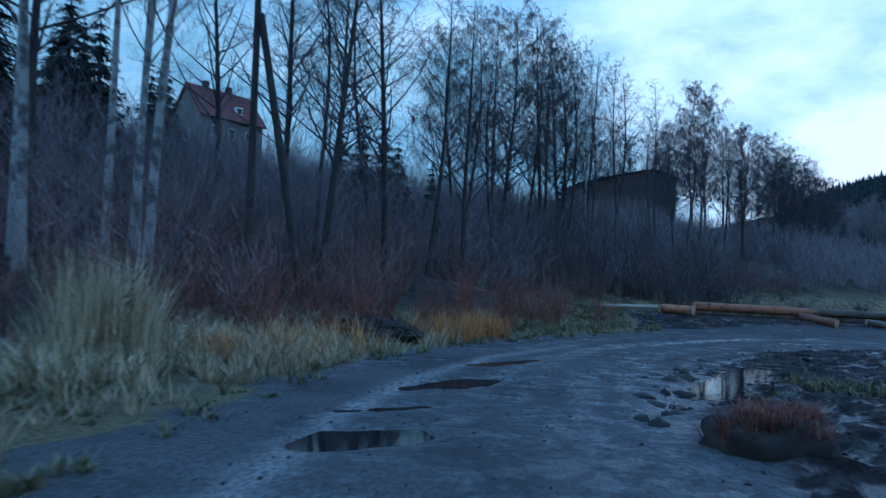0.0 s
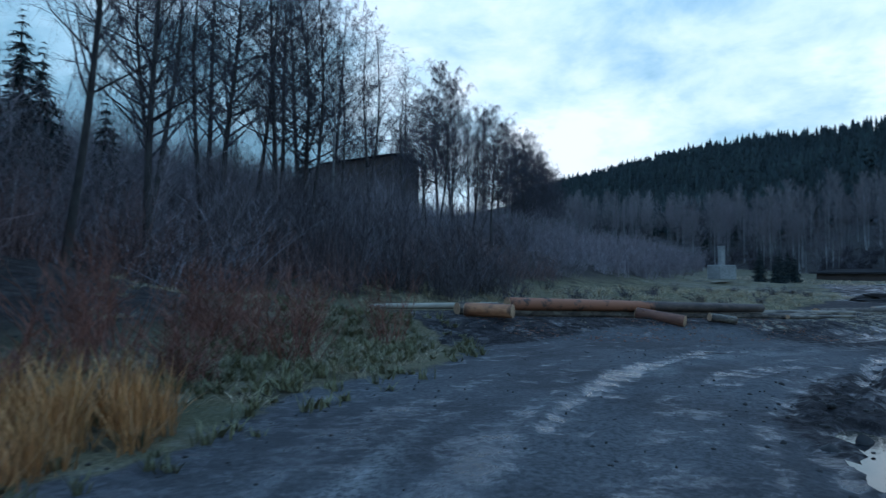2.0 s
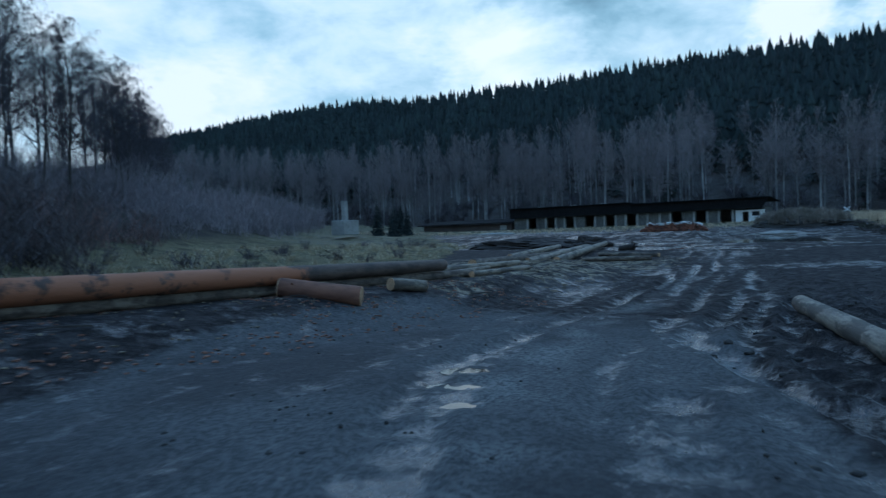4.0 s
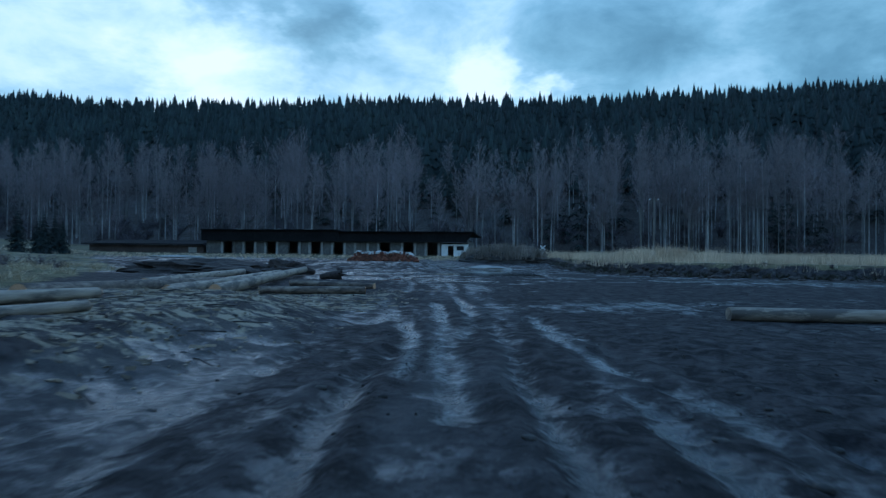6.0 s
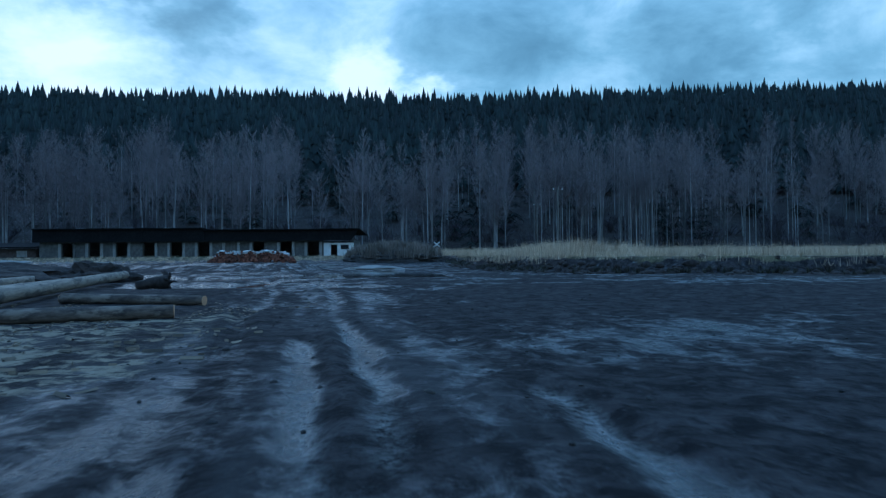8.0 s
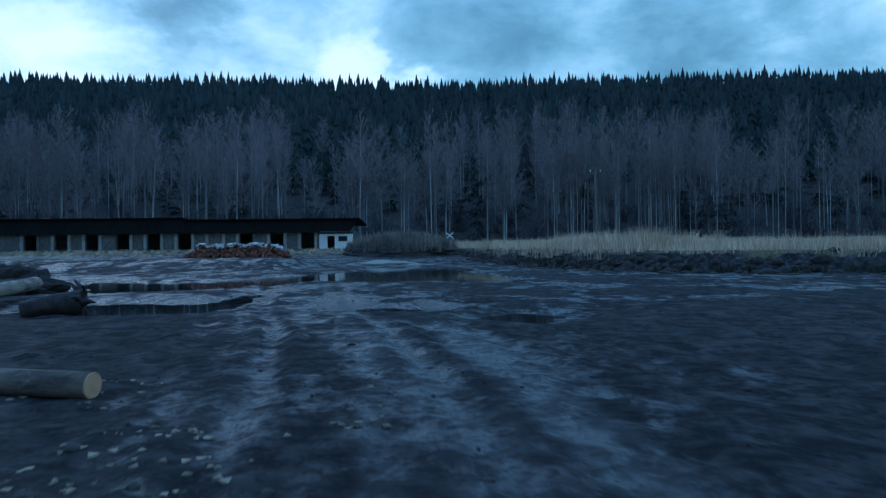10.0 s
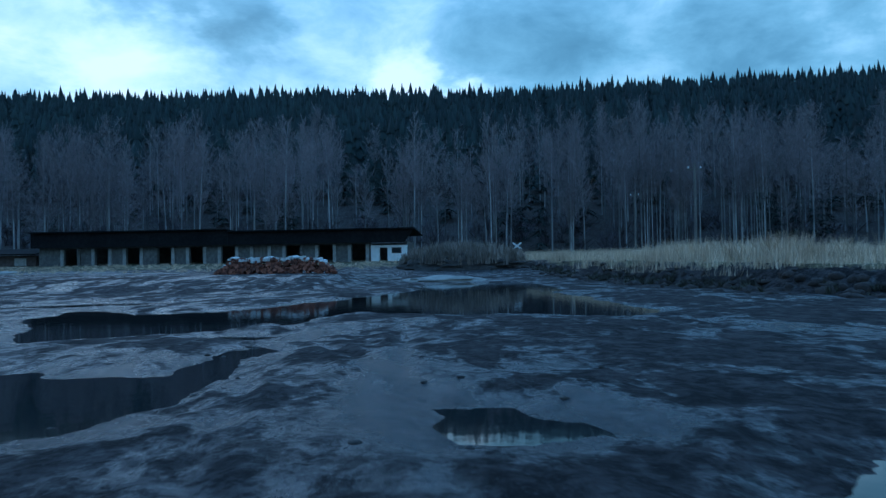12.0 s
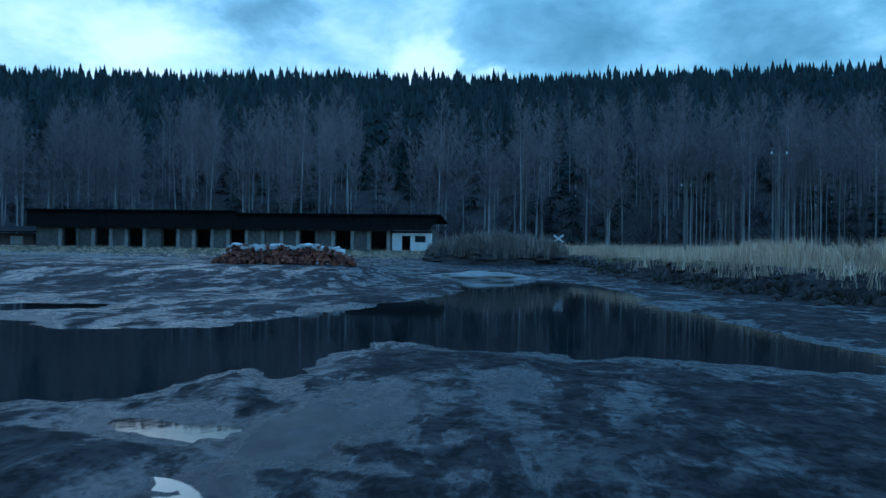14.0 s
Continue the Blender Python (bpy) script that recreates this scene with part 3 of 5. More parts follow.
    patches = smooth(0.5 + 3.2 * rough_noise(gx * 0.8, gy, 2.3, 4, 119, 0.55)) - 0.5
    wet = wet + 0.42 * patches * smooth((gx - 44) / 5) * smooth((80 - gx) / 10)
    yard = smooth((gx - 17) / 6) * smooth((96 - gx) / 10)
    d_tr, run = beside(gx, gy, TRACK, True)
    smear = (0.65 - 0.25 * smooth((gx - 36) / 6)) * rough_noise(d_tr * 1.9, run * 0.16, 1.0, 5, 111, 0.62) + 0.3 * rough_noise(gx, gy, 6.0, 3, 113) + 0.04 * smooth((d_tr + 0.5) / 4) - 0.22 * smooth((-d_tr - 0.8) / 3)
    smear = smear - 0.30 * smooth((gx - 39) / 3) * smooth((50 - gx) / 3) * smooth((d_tr - 0.8) / 2)
    smear = smear * (1 - 0.45 * smooth((gx - 54) / 6))
    crack = np.abs(beside(gx, gy, ((-1.3, 1.5), (-1.15, 4.2), (-1.0, 6.4), (-0.5, 8.9), (0.9, 12), (4.5, 17.0))) + 0.25 * edge)
    pale = 1.0 * np.exp(-(crack / 0.15) ** 2) * smooth((17 - gy) / 3)
    mid_strip = np.abs(beside(gx, gy, ((8.5, 18.3), (12, 20.2), (16, 21.1), (20, 21.7))) - 0.15)
    pale = np.maximum(pale, 0.55 * np.exp(-(mid_strip / 0.35) ** 2) * smooth(0.5 + 2.5 * rough_noise(gx, gy, 0.9, 3, 61)))
    for line in TREADS[:4]:
        mark = np.abs(beside(gx, gy, line) + rough_noise(gx, gy, 0.9, 3, 23) * 0.16)
        glint = np.exp(-(mark / 0.075) ** 2) * smooth(0.8 + 2.0 * rough_noise(gx, gy, 0.7, 3, 65))
        # pale colour stands in for sky reflected in the wet ruts
        pale = np.maximum(pale, 0.8 * glint)
        wet = wet + 0.35 * glint - 0.3 * np.exp(-((mark - 0.34) / 0.12) ** 2)
    for cx, cy, rx, ry in ((85.5, 29.4, 1.2, 3.0), (100, 70, 1.6, 8.0), (97, 56, 1.0, 4.0)):
        pale = np.maximum(pale, 0.8 * smooth(1.6 - np.hypot((gx - cx) / rx, (gy - cy) / ry) + edge))
    for line, wide in ((((57.5, 24), (54, 19.5), (51.5, 15), (51, 8), (51, -10)), 1.3), (((32.5, 22), (34.5, 20.2), (36.8, 17), (38.5, 14), (41, 8)), 1.2)):
        r = np.abs(beside(gx, gy, line) + 1.2 * edge)
        wet = wet + 0.55 * np.exp(-(r / wide) ** 2)
    for name, a in (("grass", grass), ("gravel", gravel), ("litter", np.clip(litter, 0, 1)), ("wet", wet), ("wood", wood), ("pale", pale), ("smear", smear), ("yard", yard), ("caked", 0.2 * yard + 0.8 * smooth((gx - 43) / 6) * smooth((96 - gx) / 10))):
        me.attributes.new(name, "FLOAT", "POINT").data.foreach_set("value", np.asarray(a, np.float32).ravel())
    return tagged(new("ground", me), "rutted wet mud yard with gravel track and dead grass", "ground", kind="structure")


build_ground()


def build_pool(pool):
    cx, cy, a, b, turn, level = pool
    k = 40
    c, s = math.cos(radians(turn)), math.sin(radians(turn))
    grow = 1.9
    verts, faces = [(cx, cy, level)], []
    for j in range(k):
        u, v = grow * a * math.cos(j * math.tau / k), grow * b * math.sin(j * math.tau / k)
        verts.append((cx + u * c - v * s, cy + u * s + v * c, level))
        faces.append((0, j + 1, (j + 1) % k + 1))
    ob = new("puddle", mesh_of("puddle", verts, faces, [M_WATER]))
    return tagged(ob, "still rain puddle lying in the muddy yard", "puddle", "puddles in the yard", "structure")


# the pools of the low yard share one sheet of water, out of which the mud rises
sheet = np.array([(44.5, 21.5, WATER), (60, 15.5, WATER), (76, 19, WATER), (86, 22, WATER), (86, 32.5, WATER), (72, 44, WATER), (45.5, 44, WATER)])
tagged(new("yard_puddle", mesh_of("yard_puddle", sheet, [(0, 1, 6), (1, 2, 6), (2, 5, 6), (2, 4, 5), (2, 3, 4)], [M_WATER])), "broad shallow sheet of rainwater across the low yard", "puddle", "puddles in the yard", "structure")
for pool in POOLS:
    build_pool(pool)


# ---- building blocks ----
def part(name, bm, mat, parent=None, label="", smooth_shade=False):
    """One mesh object from a bmesh, under a thing or a part."""
    me = bpy.data.meshes.new(name)
    bm.to_mesh(me)
    bm.free()
    me.materials.append(mat)
    me.polygons.foreach_set("use_smooth", np.full(len(me.polygons), smooth_shade))
    ob = new(name, me)
    ob.parent = parent
    return tagged(ob, label)


def thing(name, m, label, category, group="", kind=""):
    ob = new(name)
    ob.empty_display_size = 0.3
    ob.matrix_world = m
    return tagged(ob, label, category, group, kind)


def box(bm, x0, y0, z0, x1, y1, z1, bevel=0.0):
    r = bmesh.ops.create_cube(bm, size=1.0)
    bmesh.ops.scale(bm, vec=(x1 - x0, y1 - y0, z1 - z0), verts=r["verts"])
    bmesh.ops.translate(bm, vec=((x0 + x1) / 2, (y0 + y1) / 2, (z0 + z1) / 2), verts=r["verts"])
    if bevel:
        edges = {e for v in r["verts"] for e in v.link_edges}
        bmesh.ops.bevel(bm, geom=list(edges), offset=bevel, segments=1, affect="EDGES")
    return bm


def block(x0, y0, z0, x1, y1, z1, bevel=0.0):
    return box(bmesh.new(), x0, y0, z0, x1, y1, z1, bevel)


def prism(profile, axis_from, axis_to, along="y"):
    """A solid with that outline (pairs), drawn out along an axis."""
    bm = bmesh.new()
    def at(u, v, t):
        return {"y": (u, t, v), "x": (t, u, v), "z": (u, v, t)}[along]
    a = [bm.verts.new(at(u, v, axis_from)) for u, v in profile]
    b = [bm.verts.new(at(u, v, axis_to)) for u, v in profile]
    bm.faces.new(a)
    bm.faces.new(list(reversed(b)))
    for i in range(len(a)):
        j = (i + 1) % len(a)
        bm.faces.new((a[j], a[i], b[i], b[j]))
    bmesh.ops.recalc_face_normals(bm, faces=bm.faces)
    return bm


class Geo:
    """Gathers triangles for trees, scrub and grass."""

    def __init__(self):
        self.v, self.f = [], []

    def tube(self, pts, radii, sides=5, cap=False):
        start = len(self.v)
        for i, (p, r) in enumerate(zip(pts, radii)):
            d = (pts[min(i + 1, len(pts) - 1)] - pts[max(i - 1, 0)]).normalized()
            a = d.orthogonal().normalized()
            b = d.cross(a)
            if r <= 0:
                self.v.append(tuple(p))
                continue
            for k in range(sides):
                t = math.tau * k / sides
                self.v.append(tuple(p + r * (math.cos(t) * a + math.sin(t) * b)))
        for i in range(len(pts) - 1):
            o = start + i * sides
            for k in range(sides):
                l = (k + 1) % sides
                if radii[i + 1] <= 0:
                    self.f.append((o + k, o + l, o + sides))
                else:
                    self.f.append((o + k, o + l, o + sides + l))
                    self.f.append((o + k, o + sides + l, o + sides + k))

    def blade(self, p, q, width, side):
        i = len(self.v)
        self.v += [tuple(p - side * width), tuple(p + side * width), tuple(q)]
        self.f.append((i, i + 1, i + 2))

    def arrays(self):
        return np.array(self.v, np.float32), np.array(self.f, np.int32)


def spread(proto, places):
    """Joins many turned, scaled copies of a shape: places are x, y, z, turn, width, height."""
    v, f = proto
    p = np.asarray(places, np.float32)
    c, s = np.cos(p[:, 3])[:, None], np.sin(p[:, 3])[:, None]
    x = (v[None, :, 0] * c - v[None, :, 1] * s) * p[:, 4][:, None] + p[:, 0][:, None]
    y = (v[None, :, 0] * s + v[None, :, 1] * c) * p[:, 4][:, None] + p[:, 1][:, None]
    z = v[None, :, 2] * p[:, 5][:, None] + p[:, 2][:, None]
    faces = f[None] + (np.arange(len(p)) * len(v))[:, None, None]
    return np.stack([x, y, z], -1).reshape(-1, 3), faces.reshape(-1, 3)


def joined(sets):
    vs, fs, k = [], [], 0
    for v, f in sets:
        vs.append(v)
        fs.append(f + k)
        k += len(v)
    return np.concatenate(vs), np.concatenate(fs)


def stuff(name, arrays, mat, label, category, soft_shade=False):
    return tagged(new(name, mesh_of(name, *arrays, [mat], smooth_shade=soft_shade)), label, category, kind="stuff")


# ---- trees ----
def grow_tree(rng, h, r0, branches=34, twigs=9, fine=5, droop=0.5, first=0.3, lean=0.03, thick=1.0, reach=0.26, steep=0.9):
    """A bare tree: a bent tapering trunk, and its limbs with twigs as a second shape."""
    trunk, crown = Geo(), Geo()
    bend = [Vector((rng.gauss(0, lean) * h * 0.3, rng.gauss(0, lean) * h * 0.3, 0)) for _ in range(3)]
    def stem(t):
        return Vector((0, 0, h * t)) + bend[0] * t + bend[1] * math.sin(t * 3.1) * 0.5 + bend[2] * math.sin(t * 7.0) * 0.25
    steps = 11
    ts = [i / steps for i in range(steps + 1)]
    trunk.tube([stem(t) + Vector((0, 0, -0.4 if t == 0 else 0)) for t in ts], [r0 * (1.25 if t == 0 else 1.0) * (1 - 0.93 * t) for t in ts], 7)
    az = rng.random() * 6
    for i in range(branches):
        t = first + (0.97 - first) * (i + rng.random()) / branches
        az += 2.4 + rng.uniform(-0.5, 0.5)
        length = h * reach * (1.05 - t) ** 0.55 * rng.uniform(0.4, 1.35)
        out = Vector((math.cos(az), math.sin(az), steep * rng.uniform(0.4, 1.5))).normalized()
        p, d, pts = stem(t), out, []
        for j in range(5):
            pts.append(p.copy())
            p = p + d * length / 4
            d = (d + Vector((rng.gauss(0, 0.15), rng.gauss(0, 0.15), (0.12 if j < 2 else -0.28 * droop * 2)))).normalized()
        rb = max(0.006, r0 * 0.30 * (1.05 - t)) * thick
        crown.tube(pts, [rb, rb * 0.8, rb * 0.6, rb * 0.4, 0.004 * thick], 3)
        for k in range(twigs):
            u = rng.uniform(0.25, 1.0) * 3.999
            a = pts[int(u)].lerp(pts[int(u) + 1], u % 1)
            side = Vector((rng.gauss(0, 1), rng.gauss(0, 1), rng.gauss(0.25, 0.5))).normalized()
            tl = length * rng.uniform(0.18, 0.42)
            b = a + side * tl * 0.55 + Vector((0, 0, 0.10 * tl))
            e = b + side * tl * 0.35 - Vector((0, 0, droop * tl * rng.uniform(0.3, 0.9)))
            rt = 0.0065 * thick
            crown.tube([a, b, e], [rt, rt * 0.8, 0], 3)
            for m in range(fine):
                q = a.lerp(b, rng.random()) if rng.random() < 0.4 else b.lerp(e, rng.random())
                to = q + Vector((rng.gauss(0, 0.35), rng.gauss(0, 0.35), rng.uniform(-droop * 1.5, 0.45))) * tl * 0.95
                crown.blade(q, to, rt * 0.50, Vector((rng.gauss(0, 1), rng.gauss(0, 1), rng.gauss(0, 0.4))).normalized())
    return trunk.arrays(), crown.arrays()


def grow_far_tree(rng, h, r0, branches=26, twigs=20, first=0.3, reach=0.22, wide=0.055):
    """A bare tree for the far wood: limbs as thin prisms, twigs as slivers."""
    trunk, crown = Geo(), Geo()
    lean = Vector((rng.gauss(0, 0.02), rng.gauss(0, 0.02), 0)) * h
    def stem(t):
        return Vector((0, 0, h * t)) + lean * t * t
    trunk.tube([stem(t) for t in (0, 0.35, 0.7, 1.0)], [r0, r0 * 0.75, r0 * 0.4, 0.01], 4)
    az = rng.random() * 6
    for i in range(branches):
        t = first + (0.98 - first) * (i + rng.random()) / branches
        az += 2.4 + rng.uniform(-0.5, 0.5)
        l = h * reach * (1.08 - t) ** 0.5 * rng.uniform(0.6, 1.15)
        out = Vector((math.cos(az), math.sin(az), rng.uniform(1.2, 2.8))).normalized()
        a = stem(t)
        b = a + out * l
        crown.tube([a, b], [r0 * 0.28 * (1.1 - t), 0], 3)
        for k in range(twigs):
            q = a.lerp(b, rng.uniform(0.2, 1.0))
            d = Vector((rng.gauss(0, 0.7), rng.gauss(0, 0.7), rng.gauss(1.0, 0.6))).normalized()
            to = q + d * l * rng.uniform(0.18, 0.5)
            crown.blade(q, to, wide, d.cross(Vector((rng.gauss(0, 1), rng.gauss(0, 1), rng.gauss(0, 1)))).normalized())
    return trunk.arrays(), crown.arrays()


def grow_spruce(rng, h, layers=9, points=9, spread_to=0.19, deep=0.35):
    """A spruce: ragged hanging skirts of boughs, one above the other, up to a spire."""
    g = Geo()
    for i in range(layers):
        t = i / layers
        z, r = h * (0.10 + 0.78 * t), h * spread_to * (1 - t) ** 0.75 + h * 0.016
        top = min(h * 1.02, z + h * (0.34 - 0.14 * t)) if i < layers - 1 else h * 1.02
        turn, n0 = rng.random() * 6, len(g.v)
        g.v.append((0.0, 0.0, top))
        for k in range(2 * points):
            a = turn + k * math.pi / points + rng.uniform(-0.12, 0.12)
            rr = r * (rng.uniform(0.8, 1.25) if k % 2 == 0 else rng.uniform(0.4, 0.6))
            g.v.append((rr * math.cos(a), rr * math.sin(a), z - (r * deep * rng.uniform(0.4, 1.2) if k % 2 == 0 else -r * 0.35)))
        for k in range(2 * points):
            g.f.append((n0, n0 + 1 + k, n0 + 1 + (k + 1) % (2 * points)))
    return g.arrays()


def grow_near_spruce(rng, h, whorls=34, boughs=11, spread_to=0.25, sprays=8, core=0.12):
    """A spruce seen close: drooping boughs in whorls, each with hanging sprays."""
    g = Geo()
    for i in range(whorls):
        t = (i + rng.random()) / whorls
        z, r = h * (0.04 + 0.94 * t), h * spread_to * (1 - t) ** 0.85 + core
        for k in range(boughs):
            a = k * math.tau / boughs + rng.uniform(-0.4, 0.4) + i
            out = Vector((math.cos(a), math.sin(a), 0))
            side = Vector((-out.y, out.x, 0))
            l = r * rng.uniform(0.65, 1.2)
            p, q = Vector((0, 0, z)), Vector((0, 0, z - l * rng.uniform(0.15, 0.5))) + out * l
            g.blade(p, q, l * 0.14, side)
            for m in range(sprays):
                s = p.lerp(q, rng.uniform(0.25, 1.0)) + side * l * rng.gauss(0, 0.10)
                g.blade(s, s + (out * rng.uniform(0.0, 0.5) + side * rng.gauss(0, 0.35) - Vector((0, 0, rng.uniform(0.3, 1.0)))) * l * 0.30, l * 0.05, side)
    return g.arrays()


def tree_kind(name, arrays, bark, label, category, group):
    ob = thing(name, Matrix(), label, category, group)
    for nm, a, mat in (("trunk", arrays[0], bark), ("crown", arrays[1], M_TWIG)):
        part_ob = new(nm, mesh_of(nm, *a, [mat]))
        part_ob.parent = ob
    return ob


def plant(proto, spots, rng):
    """Sets the first of a kind at the first spot and copies at the rest: x, y, size, lean in degrees."""
    for i, (x, y, size, tip) in enumerate(spots):
        m = pose(x, y, gz(x, y) - 0.05, rng.uniform(-2, 2), tip, 0) @ pose(0, 0, 0, 0, 0, rng.uniform(0, 360)) @ Matrix.Diagonal((size, size, size, 1))
        if i == 0:
            first = m
        else:
            copy_thing(proto, m)
    proto.matrix_world = first


def build_trees():
    rng = random.Random(5)
    g1, g2 = "birches along the road bank", "bare trees on the bank"
    dense = dict(branches=42, twigs=9, fine=9)
    a = tree_kind("birch_tree", grow_tree(rng, 15, 0.115, droop=0.75, first=0.35, reach=0.28, **dense), M_BIRCH, "tall bare birch with white bark and hanging twigs", "tree", g1)
    plant(a, [(-6.35, 13.2, 1.05, 5), (-6.75, 13.6, 0.95, 3), (-9.2, 13.4, 1.1, -2), (10, 50, 1.07, 2), (47, 97, 1.16, 1), (86, 148, 1.05, 0)], rng)
    b = tree_kind("birch_tree", grow_tree(rng, 17, 0.11, droop=0.8, first=0.4, reach=0.26, **dense), M_BIRCH, "slender bare birch, its crown a haze of twigs", "tree", g1)
    plant(b, [(-8.2, 14.9, 1, 0), (-7.9, 15.6, 1.05, 1), (-10.5, 15, 1, -2), (73, 131, 1.08, 1)], rng)
    c = tree_kind("bare_tree", grow_tree(rng, 16, 0.16, droop=0.55, first=0.25, lean=0.10, thick=1.5, reach=0.34, steep=1.0, **dense), M_BARK, "dark leafless tree with upswept branches", "tree", g2)
    plant(c, [(-4.2, 21, 0.9, 5), (-2.6, 26, 1, -3), (0.8, 33, 0.95, 2), (6, 44, 1.09, -2), (29, 76, 0.83, 0), (51, 104, 1.2, 2), (-7.5, 28, 1.1, 0), (-12, 18, 1.1, 2), (61, 116, 1.08, -2), (81, 141, 0.95, 2),
              (13, 62, 1.15, 3), (40, 96, 1.16, -2), (-6, 33, 1.1, 2), (69, 128, 1.18, 1), (-11, 30, 1.1, -3), (3, 50, 1.15, 1), (10, 58, 1.28, -3)], rng)
    d = tree_kind("bare_tree", grow_tree(rng, 14, 0.12, droop=0.2, first=0.3, lean=0.12, thick=1.4, reach=0.30, steep=1.4, **dense), M_BARK, "thin dark leafless tree with steep twigs", "tree", g2)
    plant(d, [(-1, 29, 1, 2), (-5.2, 24.5, 1, -2), (2.6, 38.5, 1.05, 1), (8.2, 46.5, 1.16, -1), (14, 57, 1.19, 2), (33, 79, 1.14, 0), (44, 88, 1.1, -1), (0.5, 36, 1.1, 3), (-3.5, 31, 1.1, -3), (26, 72, 1.12, 1), (58, 112, 1.32, 1), (11.5, 53, 1.08, -2),
              (64, 120, 1.37, 2), (7, 49, 1.32, 1), (38, 88, 1.13, 2), (24, 70, 1, -2), (15.5, 60, 1.28, -1), (20, 64, 1.07, 1), (55, 108, 1.32, -2), (76, 137, 1.43, 1), (31, 82, 1.16, 2), (48, 100, 1.38, -2), (5, 46, 1.24, 3), (-9, 36, 1.1, 1), (24.5, 78, 1.45, 1)], rng)
    e = tree_kind("bare_tree", grow_tree(rng, 15, 0.15, droop=1.0, first=0.28, lean=0.10, thick=1.9, reach=0.36, steep=0.7, branches=56, twigs=12, fine=20), M_BARK, "leafless tree with a dense drooping purple-brown crown", "tree", g2)
    plant(e, [(35, 78, 1.08, 0), (44, 86, 1.05, -1), (56, 105, 1, 1), (27, 79, 1.04, -1), (66, 118, 1.03, 0), (78, 135, 1.1, 0), (3.5, 43, 1.17, 2), (9, 51, 1.18, -2), (0, 47, 1.1, -1), (40, 147, 1.45, 0), (36, 150, 1.4, 1), (44.5, 143, 1.45, 0), (48, 146, 1.3, -1), (48, 92, 1.02, 0), (60, 112, 1.16, 1), (38.0, 103, 1.72, 0), (40.5, 104, 1.62, 1), (50, 106, 1.32, 0), (54.5, 108, 1.1, 1)], rng)
    f = tree_kind("bare_tree", grow_tree(rng, 20, 0.16, droop=0.8, first=0.12, lean=0.04, thick=1.9, reach=0.15, steep=1.6, branches=100, twigs=12, fine=18), M_BARK, "narrow dark tree with a dense upright leafless crown", "tree", g2)
    plant(f, [(45.8, 103, 1.06, 0)], rng)
    s = thing("spruce_tree", Matrix(), "dark green spruce with hanging boughs", "tree", "spruces among the bare trees")
    for nm, ar, mat in (("crown", grow_near_spruce(rng, 9), M_NEEDLES),):
        ob = new(nm, mesh_of(nm, *ar, [mat], smooth_shade=False))
        ob.parent = s
    g = Geo()
    g.tube([Vector((0, 0, -0.3)), Vector((0, 0, 8))], [0.16, 0.03], 7)
    ob = new("trunk", mesh_of("trunk", *g.arrays(), [M_BARK]))
    ob.parent = s
    plant(s, [(-3.2, 38, 0.85, 0), (-5.2, 37, 0.95, 0), (-1.2, 40, 0.7, 0), (-4.3, 40, 1.0, 0), (-6.8, 39, 0.85, 0), (-20.6, 32, 0.9, 0), (-18.3, 31, 0.95, 0), (-15.8, 33, 0.85, 0), (-22.5, 36, 1.0, 0), (-17.5, 38, 1.0, 0), (-14.6, 26, 0.95, 0), (-16.8, 27.5, 1.1, 0), (-13.6, 30, 0.8, 0), (-19.4, 26, 1.15, 0), (-23.4, 29, 1.2, 0), (-26, 33, 1.25, 0), (9.5, 55, 0.8, 0), (62, 112, 0.9, 0), (80, 114, 0.8, 0), (93, 90, 0.62, 0), (97, 92.5, 0.7, 0), (101, 93, 0.6, 0), (96, 96, 0.75, 0), (104, 97, 0.7, 0)], rng)


def scatter(rng, count, x0, x1, y0, y1, keep):
    out = []
    tries = 0
    while len(out) < count and tries < count * 40:
        tries += 1
        x, y = rng.uniform(x0, x1), rng.uniform(y0, y1)
        if keep(x, y):
            out.append((x, y))
    return out


def settle(rng, spots, w0, w1, h0, h1, sink=0.1):
    if not spots:
        return []
    a = np.array(spots)
    z = ground_z(a[:, 0], a[:, 1])
    return [(x, y, zz - sink, rng.uniform(0, 6.28), rng.uniform(w0, w1), rng.uniform(h0, h1)) for (x, y), zz in zip(spots, z)]


